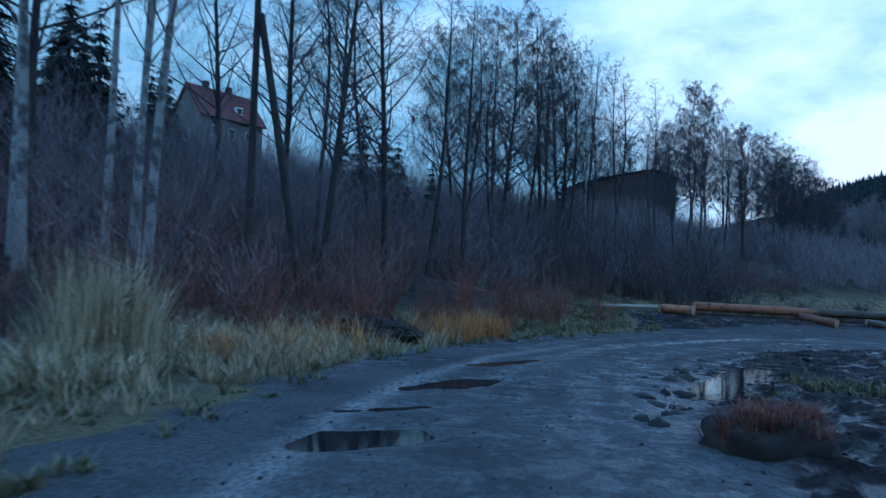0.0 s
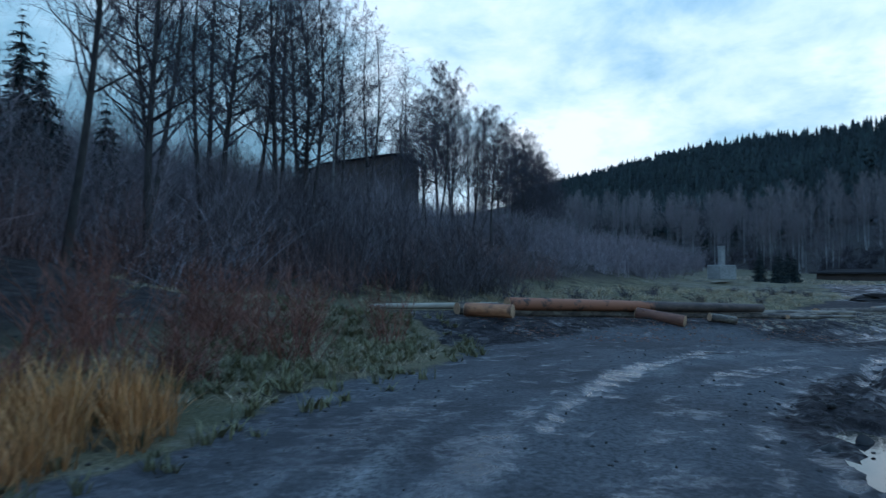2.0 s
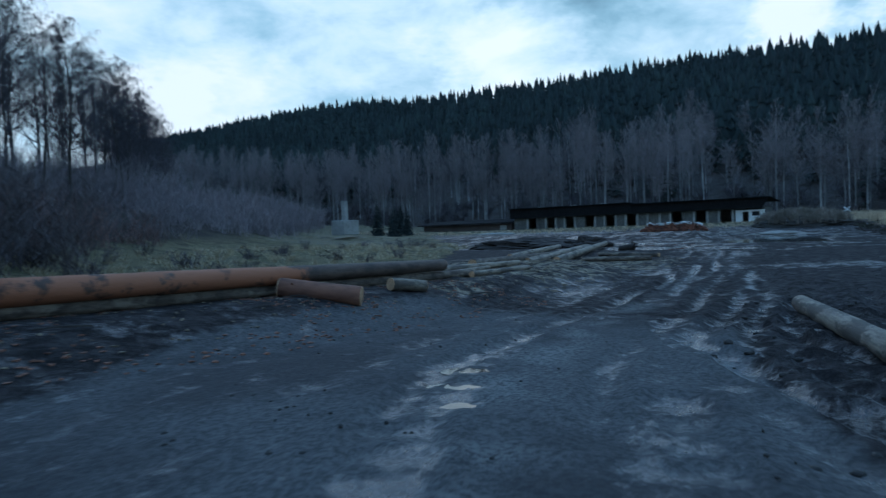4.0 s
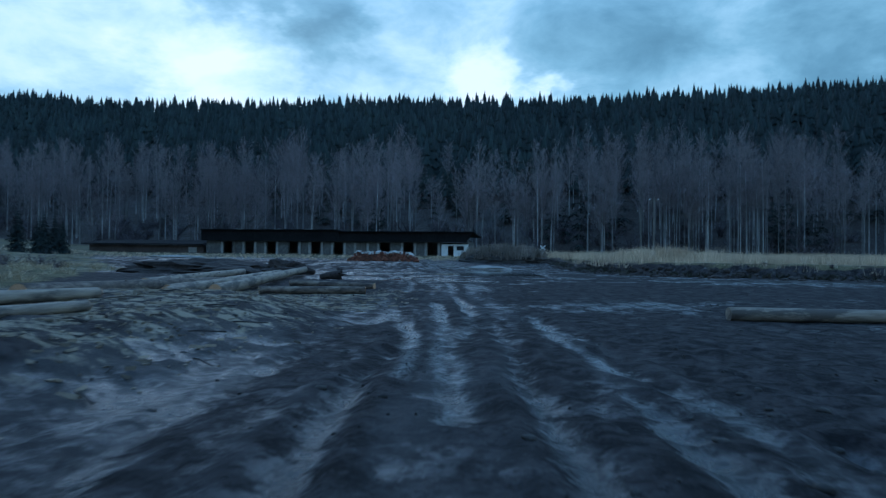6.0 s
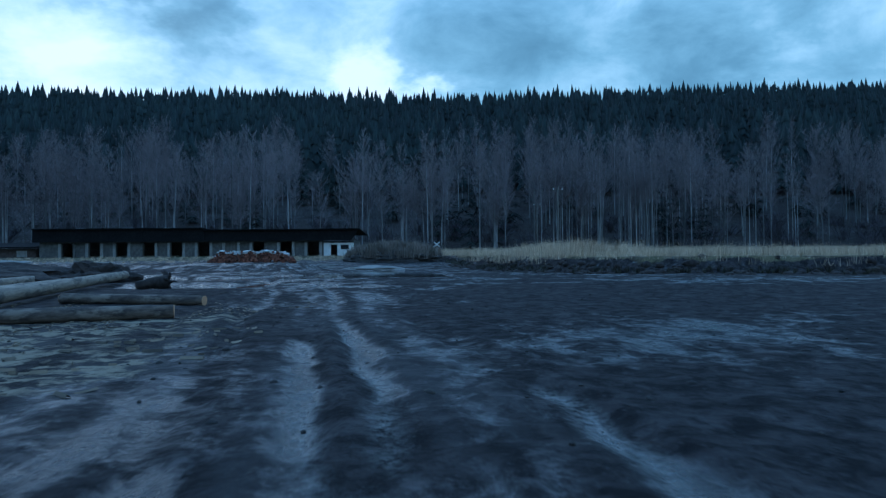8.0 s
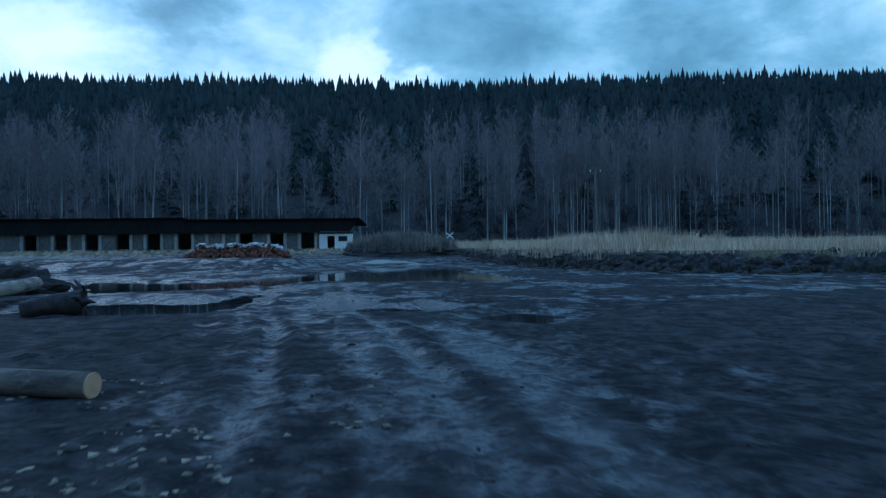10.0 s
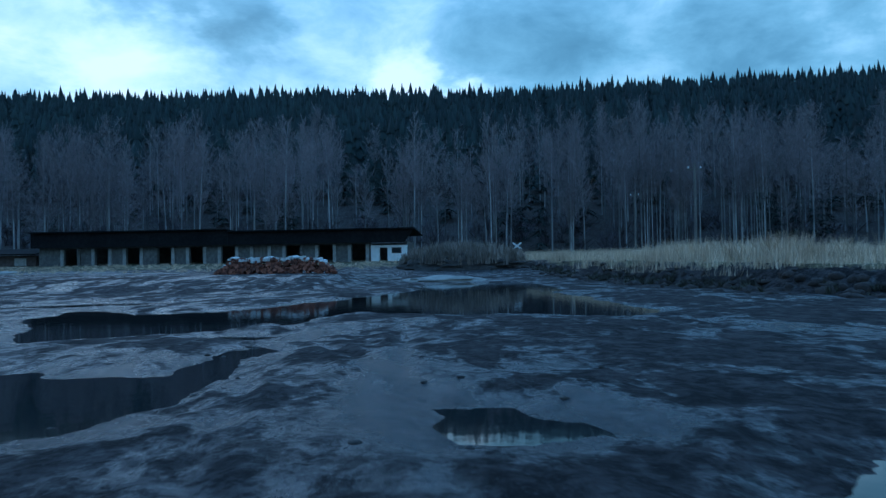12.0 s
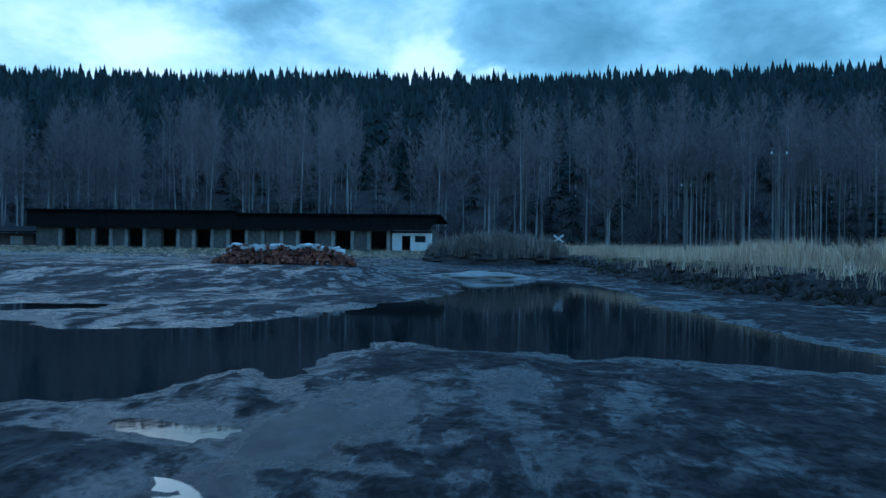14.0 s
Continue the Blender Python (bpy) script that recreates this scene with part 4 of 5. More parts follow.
def build_woods():
    rng = random.Random(11)
    # spruce forest on the hillside up to the ridge
    protos = [grow_spruce(rng, 1.0, 5, 5, 0.13 + 0.015 * k) for k in range(4)]
    sets = []
    def seen(x, y):
        return y < 40 + 1.75 * x and y > 60 - 0.85 * x and x > 188
    for k, proto in enumerate(protos):
        spots = scatter(rng, 1550, 185, 392, -230, 640, seen)
        sets.append(spread(proto, settle(rng, spots, 15, 22, 12, 18, 0.5)))
        spots = [(380 + rng.uniform(-8, 14), y + rng.uniform(-2, 2)) for y in np.arange(-270 + 2 * k, 680, 10.0)]
        sets.append(spread(proto, settle(rng, spots, 17, 25, 12, 20, 0.5)))
    for k in range(3):
        proto = grow_near_spruce(rng, 1.0, 11, 7, 0.17, 4, 0.008)
        spots = scatter(rng, 75, 158, 190, -130, 300, lambda x, y: y < 40 + 1.75 * x)
        sets.append(spread(proto, settle(rng, spots, 12, 18, 9, 17, 0.5)))
    stuff("spruce_forest", joined(sets), M_NEEDLES, "dark spruce forest covering the hillside up to the ridge", "forest", True)
    # belt of bare birches and aspens at its foot, in clumps with gaps between
    trunks, crowns = [], []
    def clump(x, y):
        return float(rough_noise(np.array([x]), np.array([y]), 16.0, 2, 91)[0]) > -0.30 + 0.3 * rng.random()
    for k in range(10):
        t, c = grow_far_tree(rng, 18, 0.11, branches=rng.randint(20, 30), twigs=29, first=rng.uniform(0.22, 0.5), reach=rng.uniform(0.26, 0.42), wide=0.024)
        spots = scatter(rng, 54, 139, 190, -120, 300, clump) + scatter(rng, 8, 134, 139, -60, 130, clump)
        at = settle(rng, spots, 0.8, 1.3, 0.55, 1.15, 0.3)
        trunks.append(spread(t, at))
        crowns.append(spread(c, at))
    # pale stems standing out along the wood's near edge, and a dark stand of spruce beside them
    pale = []
    for k in range(4):
        t, c = grow_far_tree(rng, 17, 0.075, branches=18, twigs=22, first=0.5, reach=0.24, wide=0.022)
        spots = [(136.5 + rng.uniform(-1.5, 2.5), rng.uniform(-14.5, 5.5)) for i in range(9)] + [(137 + rng.uniform(-1, 2), rng.uniform(-37, -25)) for i in range(3)] + [(136 + rng.uniform(-1, 2), rng.uniform(34, 75)) for i in range(2)]
        at = settle(rng, spots, 0.8, 1.1, 0.75, 1.05, 0.3)
        pale.append(spread(t, at))
        crowns.append(spread(c, at))
    stuff("birch_edge_trunks", joined(pale), M_STEM, "white birch stems along the near edge of the wood", "forest")
    dark = [(141 + rng.uniform(-3, 8), rng.uniform(-23, -15.5)) for i in range(11)] + [(143 + rng.uniform(-3, 5), y + rng.uniform(-1.5, 1.5)) for y in (57, 58, 24, 19, 20.5, 14, -41, -43)]
    stuff("edge_spruces", spread(grow_near_spruce(rng, 1.0, 13, 8, 0.17, 5, 0.008), settle(rng, dark, 9, 13, 9, 14, 0.4)), M_NEEDLES, "dark spruces standing among the birches", "forest", True)
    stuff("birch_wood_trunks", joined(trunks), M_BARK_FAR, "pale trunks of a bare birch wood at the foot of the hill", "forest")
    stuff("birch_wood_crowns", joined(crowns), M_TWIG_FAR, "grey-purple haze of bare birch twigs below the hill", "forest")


def bush_shape(rng, stems, h, thick, twigs=16):
    g = Geo()
    for i in range(stems):
        a, tilt = rng.uniform(0, 6.28), rng.uniform(0.05, 0.7)
        d = Vector((math.cos(a) * tilt, math.sin(a) * tilt, 1)).normalized()
        p = Vector((rng.gauss(0, 0.25), rng.gauss(0, 0.25), 0)) * h * 0.4
        l = h * rng.uniform(0.45, 1.05)
        mid, end = p + d * l * 0.5, p + d * l + Vector((rng.gauss(0, 0.1), rng.gauss(0, 0.1), 0)) * l
        g.tube([p, mid, end], [thick, thick * 0.7, 0], 3)
        for k in range(twigs):
            q = mid.lerp(end, rng.uniform(-0.7, 0.95))
            e = (d + Vector((rng.gauss(0, 0.6), rng.gauss(0, 0.6), rng.uniform(-0.2, 0.5)))).normalized()
            g.blade(q, q + e * l * rng.uniform(0.14, 0.34), thick * 0.55, e.cross(Vector((rng.gauss(0, 1), rng.gauss(0, 1), rng.gauss(0, 1)))).normalized())
    return g.arrays()


def build_scrub():
    rng = random.Random(21)
    def bank_spots(n, lo, hi, y0, y1, x0=-40, x1=130, line=VERGE):
        pts = scatter(rng, n * 8, x0, x1, y0, y1, lambda x, y: True)
        a = np.array(pts)
        v = beside(a[:, 0], a[:, 1], line)
        ok = [p for p, d in zip(pts, v) if lo < d < hi]
        return ok[:n]
    sets, meadow, near = [], [], []
    for k in range(4):
        proto = bush_shape(rng, 20, 2.4, 0.014, 11)
        spots = [q for q in bank_spots(130, 2.0, 18, 2, 60, -35, 30) if not (q[0] > -1.5 and 15 < q[1] < 31)][:100]
        near.append(spread(proto, settle(rng, spots, 0.8, 1.5, 0.6, 1.3)))
        proto = bush_shape(rng, 26, 4.2, 0.016, 16)
        meadow.append(spread(bush_shape(rng, 18, 0.8, 0.012), settle(rng, bank_spots(6, 3.0, 16, 34, 58, 14, 66, MEADOW), 1.2, 2.4, 0.6, 1.3)))
        meadow.append(spread(proto, settle(rng, bank_spots(24, 7.5, 30, 36, 60, 3, 19, MEADOW), 0.9, 1.6, 0.6, 1.5)))
        spots = bank_spots(120, 2.0, 60, 30, 160, -32, 125)
        sets.append(spread(proto, settle(rng, spots, 0.9, 1.6, 0.6, 1.5)))
    for k in range(3):
        proto = bush_shape(rng, 22, 5.6, 0.03, 14)
        sets.append(spread(proto, settle(rng, bank_spots(70, 3.0, 45, 78, 165, 25, 130), 0.9, 1.5, 0.7, 1.25)))
        proto = bush_shape(rng, 34, 4.4, 0.011, 24)
        sets.append(spread(proto, settle(rng, bank_spots(70, 8.5, 30, 16, 70, -34, 12), 0.9, 1.5, 0.8, 1.35)))
    stuff("bramble_scrub", joined(near), M_BRAMBLE, "dark red-brown scrub and brambles on the bank", "shrubs")
    stuff("meadow_scrub", joined(meadow), M_THICKET, "dark leafless bushes standing in the meadow", "shrubs")
    stuff("bank_scrub", joined(sets), M_SCRUB, "tangled dark leafless scrub covering the bank", "shrubs")
    sets = []
    for k in range(4):
        proto = bush_shape(rng, 18, 3.2, 0.05, 12)
        spots = scatter(rng, 56, 132, 160, -90, 170, lambda x, y: True)
        sets.append(spread(proto, settle(rng, spots, 1.0, 2.2, 0.6, 1.5)))
    stuff("wood_undergrowth", joined(sets), M_TWIG, "dark leafless undergrowth along the wood's edge", "shrubs")
    sets = []
    for k in range(2):
        proto = bush_shape(rng, 26, 1.6, 0.008, 20)
        spots = bank_spots(14, 1.0, 4, 11, 24, -12, 6) + bank_spots(12, 1.5, 6, -2, 12, -14, -4)
        sets.append(spread(proto, settle(rng, spots, 0.8, 1.3, 0.6, 1.2)))
    stuff("russet_scrub", joined(sets), M_RED, "russet bramble and shrub stems beside the road", "shrubs")


def tuft_shape(rng, blades, h, width, splay=0.35):
    g = Geo()
    for i in range(blades):
        a = rng.uniform(0, 6.28)
        p = Vector((rng.gauss(0, 0.16), rng.gauss(0, 0.16), 0)) * h * 0.7
        d = Vector((math.cos(a), math.sin(a), 0))
        l = h * rng.uniform(0.55, 1.1)
        q = p + Vector((0, 0, l)) + d * l * rng.uniform(0, splay)
        m = p.lerp(q, 0.6) - d * l * 0.06
        s = Vector((-d.y, d.x, 0))
        i0 = len(g.v)
        g.v += [tuple(p - s * width), tuple(p + s * width), tuple(m + s * width * 0.8), tuple(m - s * width * 0.8), tuple(q)]
        g.f += [(i0, i0 + 1, i0 + 2), (i0, i0 + 2, i0 + 3), (i0 + 3, i0 + 2, i0 + 4)]
    return g.arrays()


def build_grass():
    rng = random.Random(31)
    def verge(n, lo, hi, x0, x1, y0, y1, line=VERGE):
        pts = scatter(rng, n * 8, x0, x1, y0, y1, lambda x, y: True)
        a = np.array(pts)
        v = beside(a[:, 0], a[:, 1], line)
        return [p for p, d in zip(pts, v) if lo < d < hi and math.hypot(p[0] + 1.5, p[1] - 13.7) > 1.25][:n]
    tall = tuft_shape(rng, 90, 1.5, 0.008, 0.75)
    clump = [(-4.4 + rng.gauss(0, 0.36), 8.3 + rng.gauss(0, 0.4)) for i in range(13)]
    reeds = [spread(tall, settle(rng, clump, 0.7, 1.1, 0.75, 1.15)), spread(tall, settle(rng, verge(26, 0.8, 2.8, -8, -1, 6.0, 13.0), 0.7, 1.2, 0.25, 0.5))]
    stuff("tall_reed_grass", joined(reeds), M_REED, "tall pale dead reed grass standing on the verge", "grass")
    low = tuft_shape(rng, 30, 0.55, 0.007, 1.0)
    stuff("orange_grass", spread(low, settle(rng, verge(95, -0.3, 1.2, -2, 1.8, 14.2, 17.4) + verge(42, -0.1, 1.3, -5, 0, 9, 14.2), 0.7, 1.3, 0.6, 1.6)), M_ORANGE, "orange-brown dead grass along the road edge", "grass")
    straw = verge(110, -0.1, 1.6, 3, 7.5, 19.3, 24)
    turfed = verge(330, -0.2, 3.5, -12, 6, -2, 24) + verge(200, -0.4, 1.6, -8, 0, 8, 15)
    rank = [q for q in turfed if q[1] < 15.5 or q[0] < -2]
    mown = [q for q in turfed if not (q[1] < 15.5 or q[0] < -2)] + verge(200, 0.8, 6.5, 0, 9, 17, 31)
    sets = [spread(low, settle(rng, straw, 0.7, 1.2, 0.15, 0.40)), spread(low, settle(rng, rank, 0.7, 1.4, 0.35, 1.15)), spread(low, settle(rng, mown, 0.7, 1.3, 0.15, 0.55)), spread(low, settle(rng, verge(900, 0.5, 16.0, 8, 62, 26, 58, MEADOW), 0.8, 1.8, 0.3, 1.0))]
    stuff("verge_grass", joined(sets), M_DRY, "matted straw-coloured grass on verge and meadow", "grass")
    green = tuft_shape(rng, 22, 0.28, 0.008, 0.8)
    stuff("green_verge_grass", spread(green, settle(rng, verge(300, -1.0, 1.5, -8, 9, 1, 27) + verge(380, 0.1, 3.2, 1.5, 8.5, 18, 27) + [(6.2 + rng.gauss(0, 0.5), 9.6 + rng.gauss(0, 0.8)) for i in range(45)], 0.8, 1.6, 0.35, 0.9, 0.02)), M_GREEN, "short green grass growing at the road edge", "grass")
    field = Geo()
    for i in range(34):
        a, l = rng.uniform(0, 6.28), rng.uniform(0.25, 0.9)
        p = Vector((rng.gauss(0, 0.35), rng.gauss(0, 0.35), 0))
        d = Vector((math.cos(a), math.sin(a), 0))
        field.blade(p, p + Vector((0, 0, l)) + d * l * rng.uniform(0.0, 0.6), 0.010, Vector((-d.y, d.x, 0)))
    field = field.arrays()
    pts = scatter(rng, 6300, 52, 132, -66, 29, lambda x, y: True)
    a = np.array(pts)
    f = beside(a[:, 0], a[:, 1], FIELD)
    pts = [p for p, d in zip(pts, f) if d < -0.8 or p[0] > 113]
    far = scatter(rng, 900, 98, 112, 28, 110, lambda x, y: not (34 < y < 50 and x < 99))
    edge = [(x, y) for x, y in pts if 62 < x < 97 and -5.0 < beside(np.array([x]), np.array([y]), FIELD)[0] < -0.8]
    sets = [spread(field, settle(rng, pts, 0.8, 1.8, 0.5, 1.25)), spread(field, settle(rng, edge, 0.9, 1.6, 0.8, 1.4)), spread(low, settle(rng, far, 0.8, 1.6, 0.4, 0.9))]
    hump = [(74 + rng.gauss(0, 2.0), 12.0 + rng.gauss(0, 1.4)) for i in range(60)] + [(85 + rng.gauss(0, 4), 13.5 + rng.gauss(0, 1.2)) for i in range(64)]
    sets.append(spread(tall, settle(rng, hump, 0.8, 1.6, 0.5, 1.0)))
    sod = tuft_shape(rng, 18, 0.34, 0.012, 1.1)
    rim = []
    for (ax, ay), (bx, by) in zip(FIELD[1:8], FIELD[2:9]):
        for i in range(int(math.hypot(bx - ax, by - ay) * 13)):
            u, off = rng.random(), rng.uniform(-0.5, 0.7)
            rim.append((ax + (bx - ax) * u + rng.gauss(0, 0.2), ay + (by - ay) * u + off))
    rim = [q for q in rim if rough_noise(np.array([q[0]]), np.array([q[1]]), 1.6, 2, 97)[0] > -0.12]
    stuff("dark_sods", spread(sod, settle(rng, rim, 0.8, 1.5, 0.5, 1.5)), M_SOD, "dark ragged sods and weeds along the field's edge", "grass")
    stuff("field_grass", joined(sets), M_FIELD, "pale dead grass filling the rough field", "grass")


build_trees()
build_woods()
build_scrub()
build_grass()


# ---- logs ----
def log(name, a, b, r0, r1, bark, label, group="", cut=M_CUT, end_a=True, end_b=True, seed=1):
    """A felled trunk from a to b with knots, a slight bend, and sawn ends as parts of their own."""
    rng = random.Random(seed)
    a, b = Vector(a), Vector(b)
    length = (b - a).length
    ob = thing(name, Matrix.Translation(a) @ (b - a).to_track_quat("X", "Z").to_matrix().to_4x4(), label, "log", group)
    bm = bmesh.new()
    rings, sides, k = [], 14, max(6, int(length / 0.35))
    bow = rng.uniform(-0.012, 0.012) * length
    for i in range(k + 1):
        t = i / k
        r = (r0 + (r1 - r0) * t)
        ring = []
        for j in range(sides):
            th = math.tau * j / sides
            rr = r * (1 + 0.05 * noise.noise(Vector((t * length * 1.3, math.cos(th) * 1.4, math.sin(th) * 1.4 + seed))))
            ring.append(bm.verts.new((t * length, rr * math.cos(th) + bow * math.sin(t * math.pi), rr * math.sin(th))))
        rings.append(ring)
    for u, v in zip(rings, rings[1:]):
        for j in range(sides):
            bm.faces.new((u[j], u[(j + 1) % sides], v[(j + 1) % sides], v[j]))
    bm.faces.new(list(reversed(rings[0])))
    bm.faces.new(rings[-1])
    for i in range(int(length * 0.9)):
        t, th = rng.uniform(0.08, 0.95), rng.uniform(0, 6.28)
        r = r0 + (r1 - r0) * t
        m = Matrix.Translation((t * length, r * math.cos(th), r * math.sin(th))) @ Matrix.Rotation(th - math.pi / 2, 4, "X")
        bmesh.ops.create_cone(bm, cap_ends=True, segments=6, radius1=r * 0.16, radius2=r * 0.1, depth=r * 0.4, matrix=m)
    part("stem", bm, bark, ob, smooth_shade=True)
    for want, x, r, d in ((end_a, -0.004, r0, -1), (end_b, length + 0.004, r1, 1)):
        if want:
            bm = bmesh.new()
            bmesh.ops.create_cone(bm, cap_ends=True, segments=14, radius1=r * 0.95, radius2=r * 0.97, depth=0.02, matrix=Matrix.Translation((x, 0, 0)) @ Matrix.Rotation(math.pi / 2 * d, 4, "Y"))
            part("sawn_end", bm, cut, ob, "fresh sawn end with growth rings")
    return ob


def on(x, y, r, lift=0.0):
    return (x, y, gz(x, y) + r * 0.92 + lift)


def build_logs():
    g = "felled logs beside the track"
    log("log", (8.62, 25.75, 0.15), (9.5, 24.87, 0.13), 0.18, 0.18, M_PEELED, "short peeled orange log with a sawn end", g, seed=2)
    log("log", (10.0, 26.1, 0.27), (20.0, 26.8, -0.02), 0.18, 0.14, M_HALF, "long orange-barked log lying beside the track", g, seed=3)
    log("log", on(14.3, 26.1, 0.17), on(15.05, 24.95, 0.17), 0.175, 0.17, M_REDBARK, "short orange log lying in front of the pile", g, seed=4)
    log("log", on(16.6, 25.6, 0.13), on(17.4, 25.4, 0.12), 0.13, 0.12, M_PALE, "short sawn log offcut on the mud", g, seed=5)
    log("log", (6.85, 28.8, 0.12), (11.0, 28.7, 0.09), 0.08, 0.11, M_BARE, "pale weathered log sticking out of the pile", g, seed=6)
    log("log", on(8.9, 27.0, 0.17), on(19, 28.2, 0.16), 0.18, 0.15, M_LOG, "dark bark-covered log at the back of the pile", g, seed=7)
    log("log", on(9.7, 26.16, 0.11), on(21.5, 26.98, 0.11), 0.12, 0.11, M_LOG, "dark bark-covered log under the orange one", g, seed=8)
    log("log", on(18.5, 27.9, 0.13), on(27.0, 28.6, 0.1), 0.13, 0.09, M_PALE, "thin peeled pale log at the end of the pile", g, seed=9)
    log("log", on(19.5, 27.0, 0.08), on(24.2, 28.1, 0.08), 0.085, 0.07, M_PALE, "thin peeled pole among the chips", g, seed=10)
    log("log", on(21.0, 26.6, 0.08), on(24.8, 27.0, 0.07), 0.08, 0.07, M_PALE, "thin peeled pole among the chips", g, seed=11)
    g = "long logs stacked in the yard"
    log("log", on(34.3, 30.7, 0.19), on(51.5, 35.2, 0.18, 0.15), 0.19, 0.16, M_PALE, "long pale log lying on the muddy ground", g, seed=12)
    log("log", on(34.5, 32.3, 0.18), on(52.4, 36.9, 0.16), 0.18, 0.15, M_PALE, "long pale log lying behind the others", g, seed=13)
    log("log", on(33.2, 31.5, 0.16), on(50.4, 35.9, 0.16), 0.16, 0.13, M_PALE, "slender pale log lying between two thicker ones", g, seed=20)
    log("log", on(36.5, 34.4, 0.2), on(52.5, 39.0, 0.18), 0.2, 0.17, M_PALE, "long pale log half buried at the back", g, seed=19)
    log("log", on(36.2, 30.3, 0.13), on(37.3, 27.3, 0.12), 0.13, 0.12, M_LOG, "brown log lying across the yard's edge", g, seed=14)
    log("log", on(40.8, 31.3, 0.12), on(40.3, 27.9, 0.11), 0.125, 0.11, M_LOG, "thin brown log with bark lying beyond", g, seed=15)
    log("log", on(28.5, 31.5, 0.2), on(40, 33.6, 0.18), 0.2, 0.18, M_LOG, "brown log lying in dead grass", g, seed=16)
    g = "logs left on the mud"
    log("log", on(20.4, 19.05, 0.15), on(14.6, 17.3, 0.15), 0.155, 0.165, M_PALE, "thick pale log half sunk in churned mud", g, seed=17)
    log("log", on(31.2, 18.0, 0.13), on(32.6, 11.2, 0.12), 0.14, 0.12, M_PALE, "pale log lying across the churned mud", g, cut=M_PALE, seed=18)


def build_heaps():
    rng = random.Random(41)
    def heap(x, y, rx, ry, h, mat, name, label, category, bumpy=0.35):
        bm = bmesh.new()
        bmesh.ops.create_icosphere(bm, subdivisions=4, radius=1.0)
        for v in bm.verts:
            n0 = noise.fractal(v.co * 2.2 + Vector((x, y, 0)), 0.8, 2.1, 5)
            k = 1 + bumpy * n0
            v.co = Vector((v.co.x * rx * k, v.co.y * ry * k, max(-0.3, v.co.z * h * k)))
        ob = part(name, bm, mat)
        ob.matrix_world = pose(x, y, gz(x, y))
        return tagged(ob, label, category)
    heap(52.5, 42.0, 2.0, 4.8, 0.8, M_HEAP, "brush_mound", "long dark mound of bark and brush in the yard", "mound", 0.3)
    heap(52.5, 36.9, 0.9, 1.5, 0.8, M_HEAP, "root_stump", "black lump of roots and earth by the brush", "stump", 0.45)
    heap(-1.7, 14.2, 1.1, 0.75, 0.40, M_HEAP, "bracken_mound", "dark low mound under dead bracken on the verge", "mound", 0.25)
    frond = tuft_shape(rng, 18, 0.34, 0.008, 2.2)
    spots = []
    for i in range(46):
        a, r = rng.uniform(0, 6.28), math.sqrt(rng.random())
        x, y = -1.7 + 1.1 * r * math.cos(a), 14.2 + 0.75 * r * math.sin(a)
        spots.append((x, y, gz(x, y) + 0.32 * math.sqrt(max(0, 1 - r * r)) - 0.04, rng.uniform(0, 6), rng.uniform(0.8, 1.3), rng.uniform(0.4, 1.0)))
    stuff("dead_bracken", spread(frond, spots), M_BRACKEN, "matted dark red-brown dead bracken", "bracken")
    stump = thing("root_stump", pose(46.6, 31.6, gz(46.6, 31.6) + 0.18, 0, 0, 20) @ Matrix.Scale(0.68, 4), "black uprooted stump with splayed broken roots", "stump")
    geo = Geo()
    geo.tube([Vector((-0.1, 1.1, -0.05)), Vector((0, 0.4, 0.08)), Vector((0, -0.3, 0.1))], [0.2, 0.26, 0.36], 10)
    stem = new("stem", mesh_of("stem", *geo.arrays(), [M_HEAP]))
    stem.parent = stump
    for i in range(9):
        a = i * 0.7 + rng.uniform(-0.2, 0.2)
        d = Vector((math.cos(a), -0.25, math.sin(a)))
        pts = [Vector((0, -0.2, 0.1))]
        for j in range(4):
            pts.append(pts[-1] + d * rng.uniform(0.14, 0.24))
            d = (d + Vector((rng.gauss(0, 0.35), rng.gauss(0, 0.35), rng.gauss(0, 0.35)))).normalized()
        geo = Geo()
        geo.tube(pts, [0.16, 0.12, 0.08, 0.05, 0.02], 6)
        root = new("root", mesh_of("root", *geo.arrays(), [M_HEAP]))
        root.parent = stump


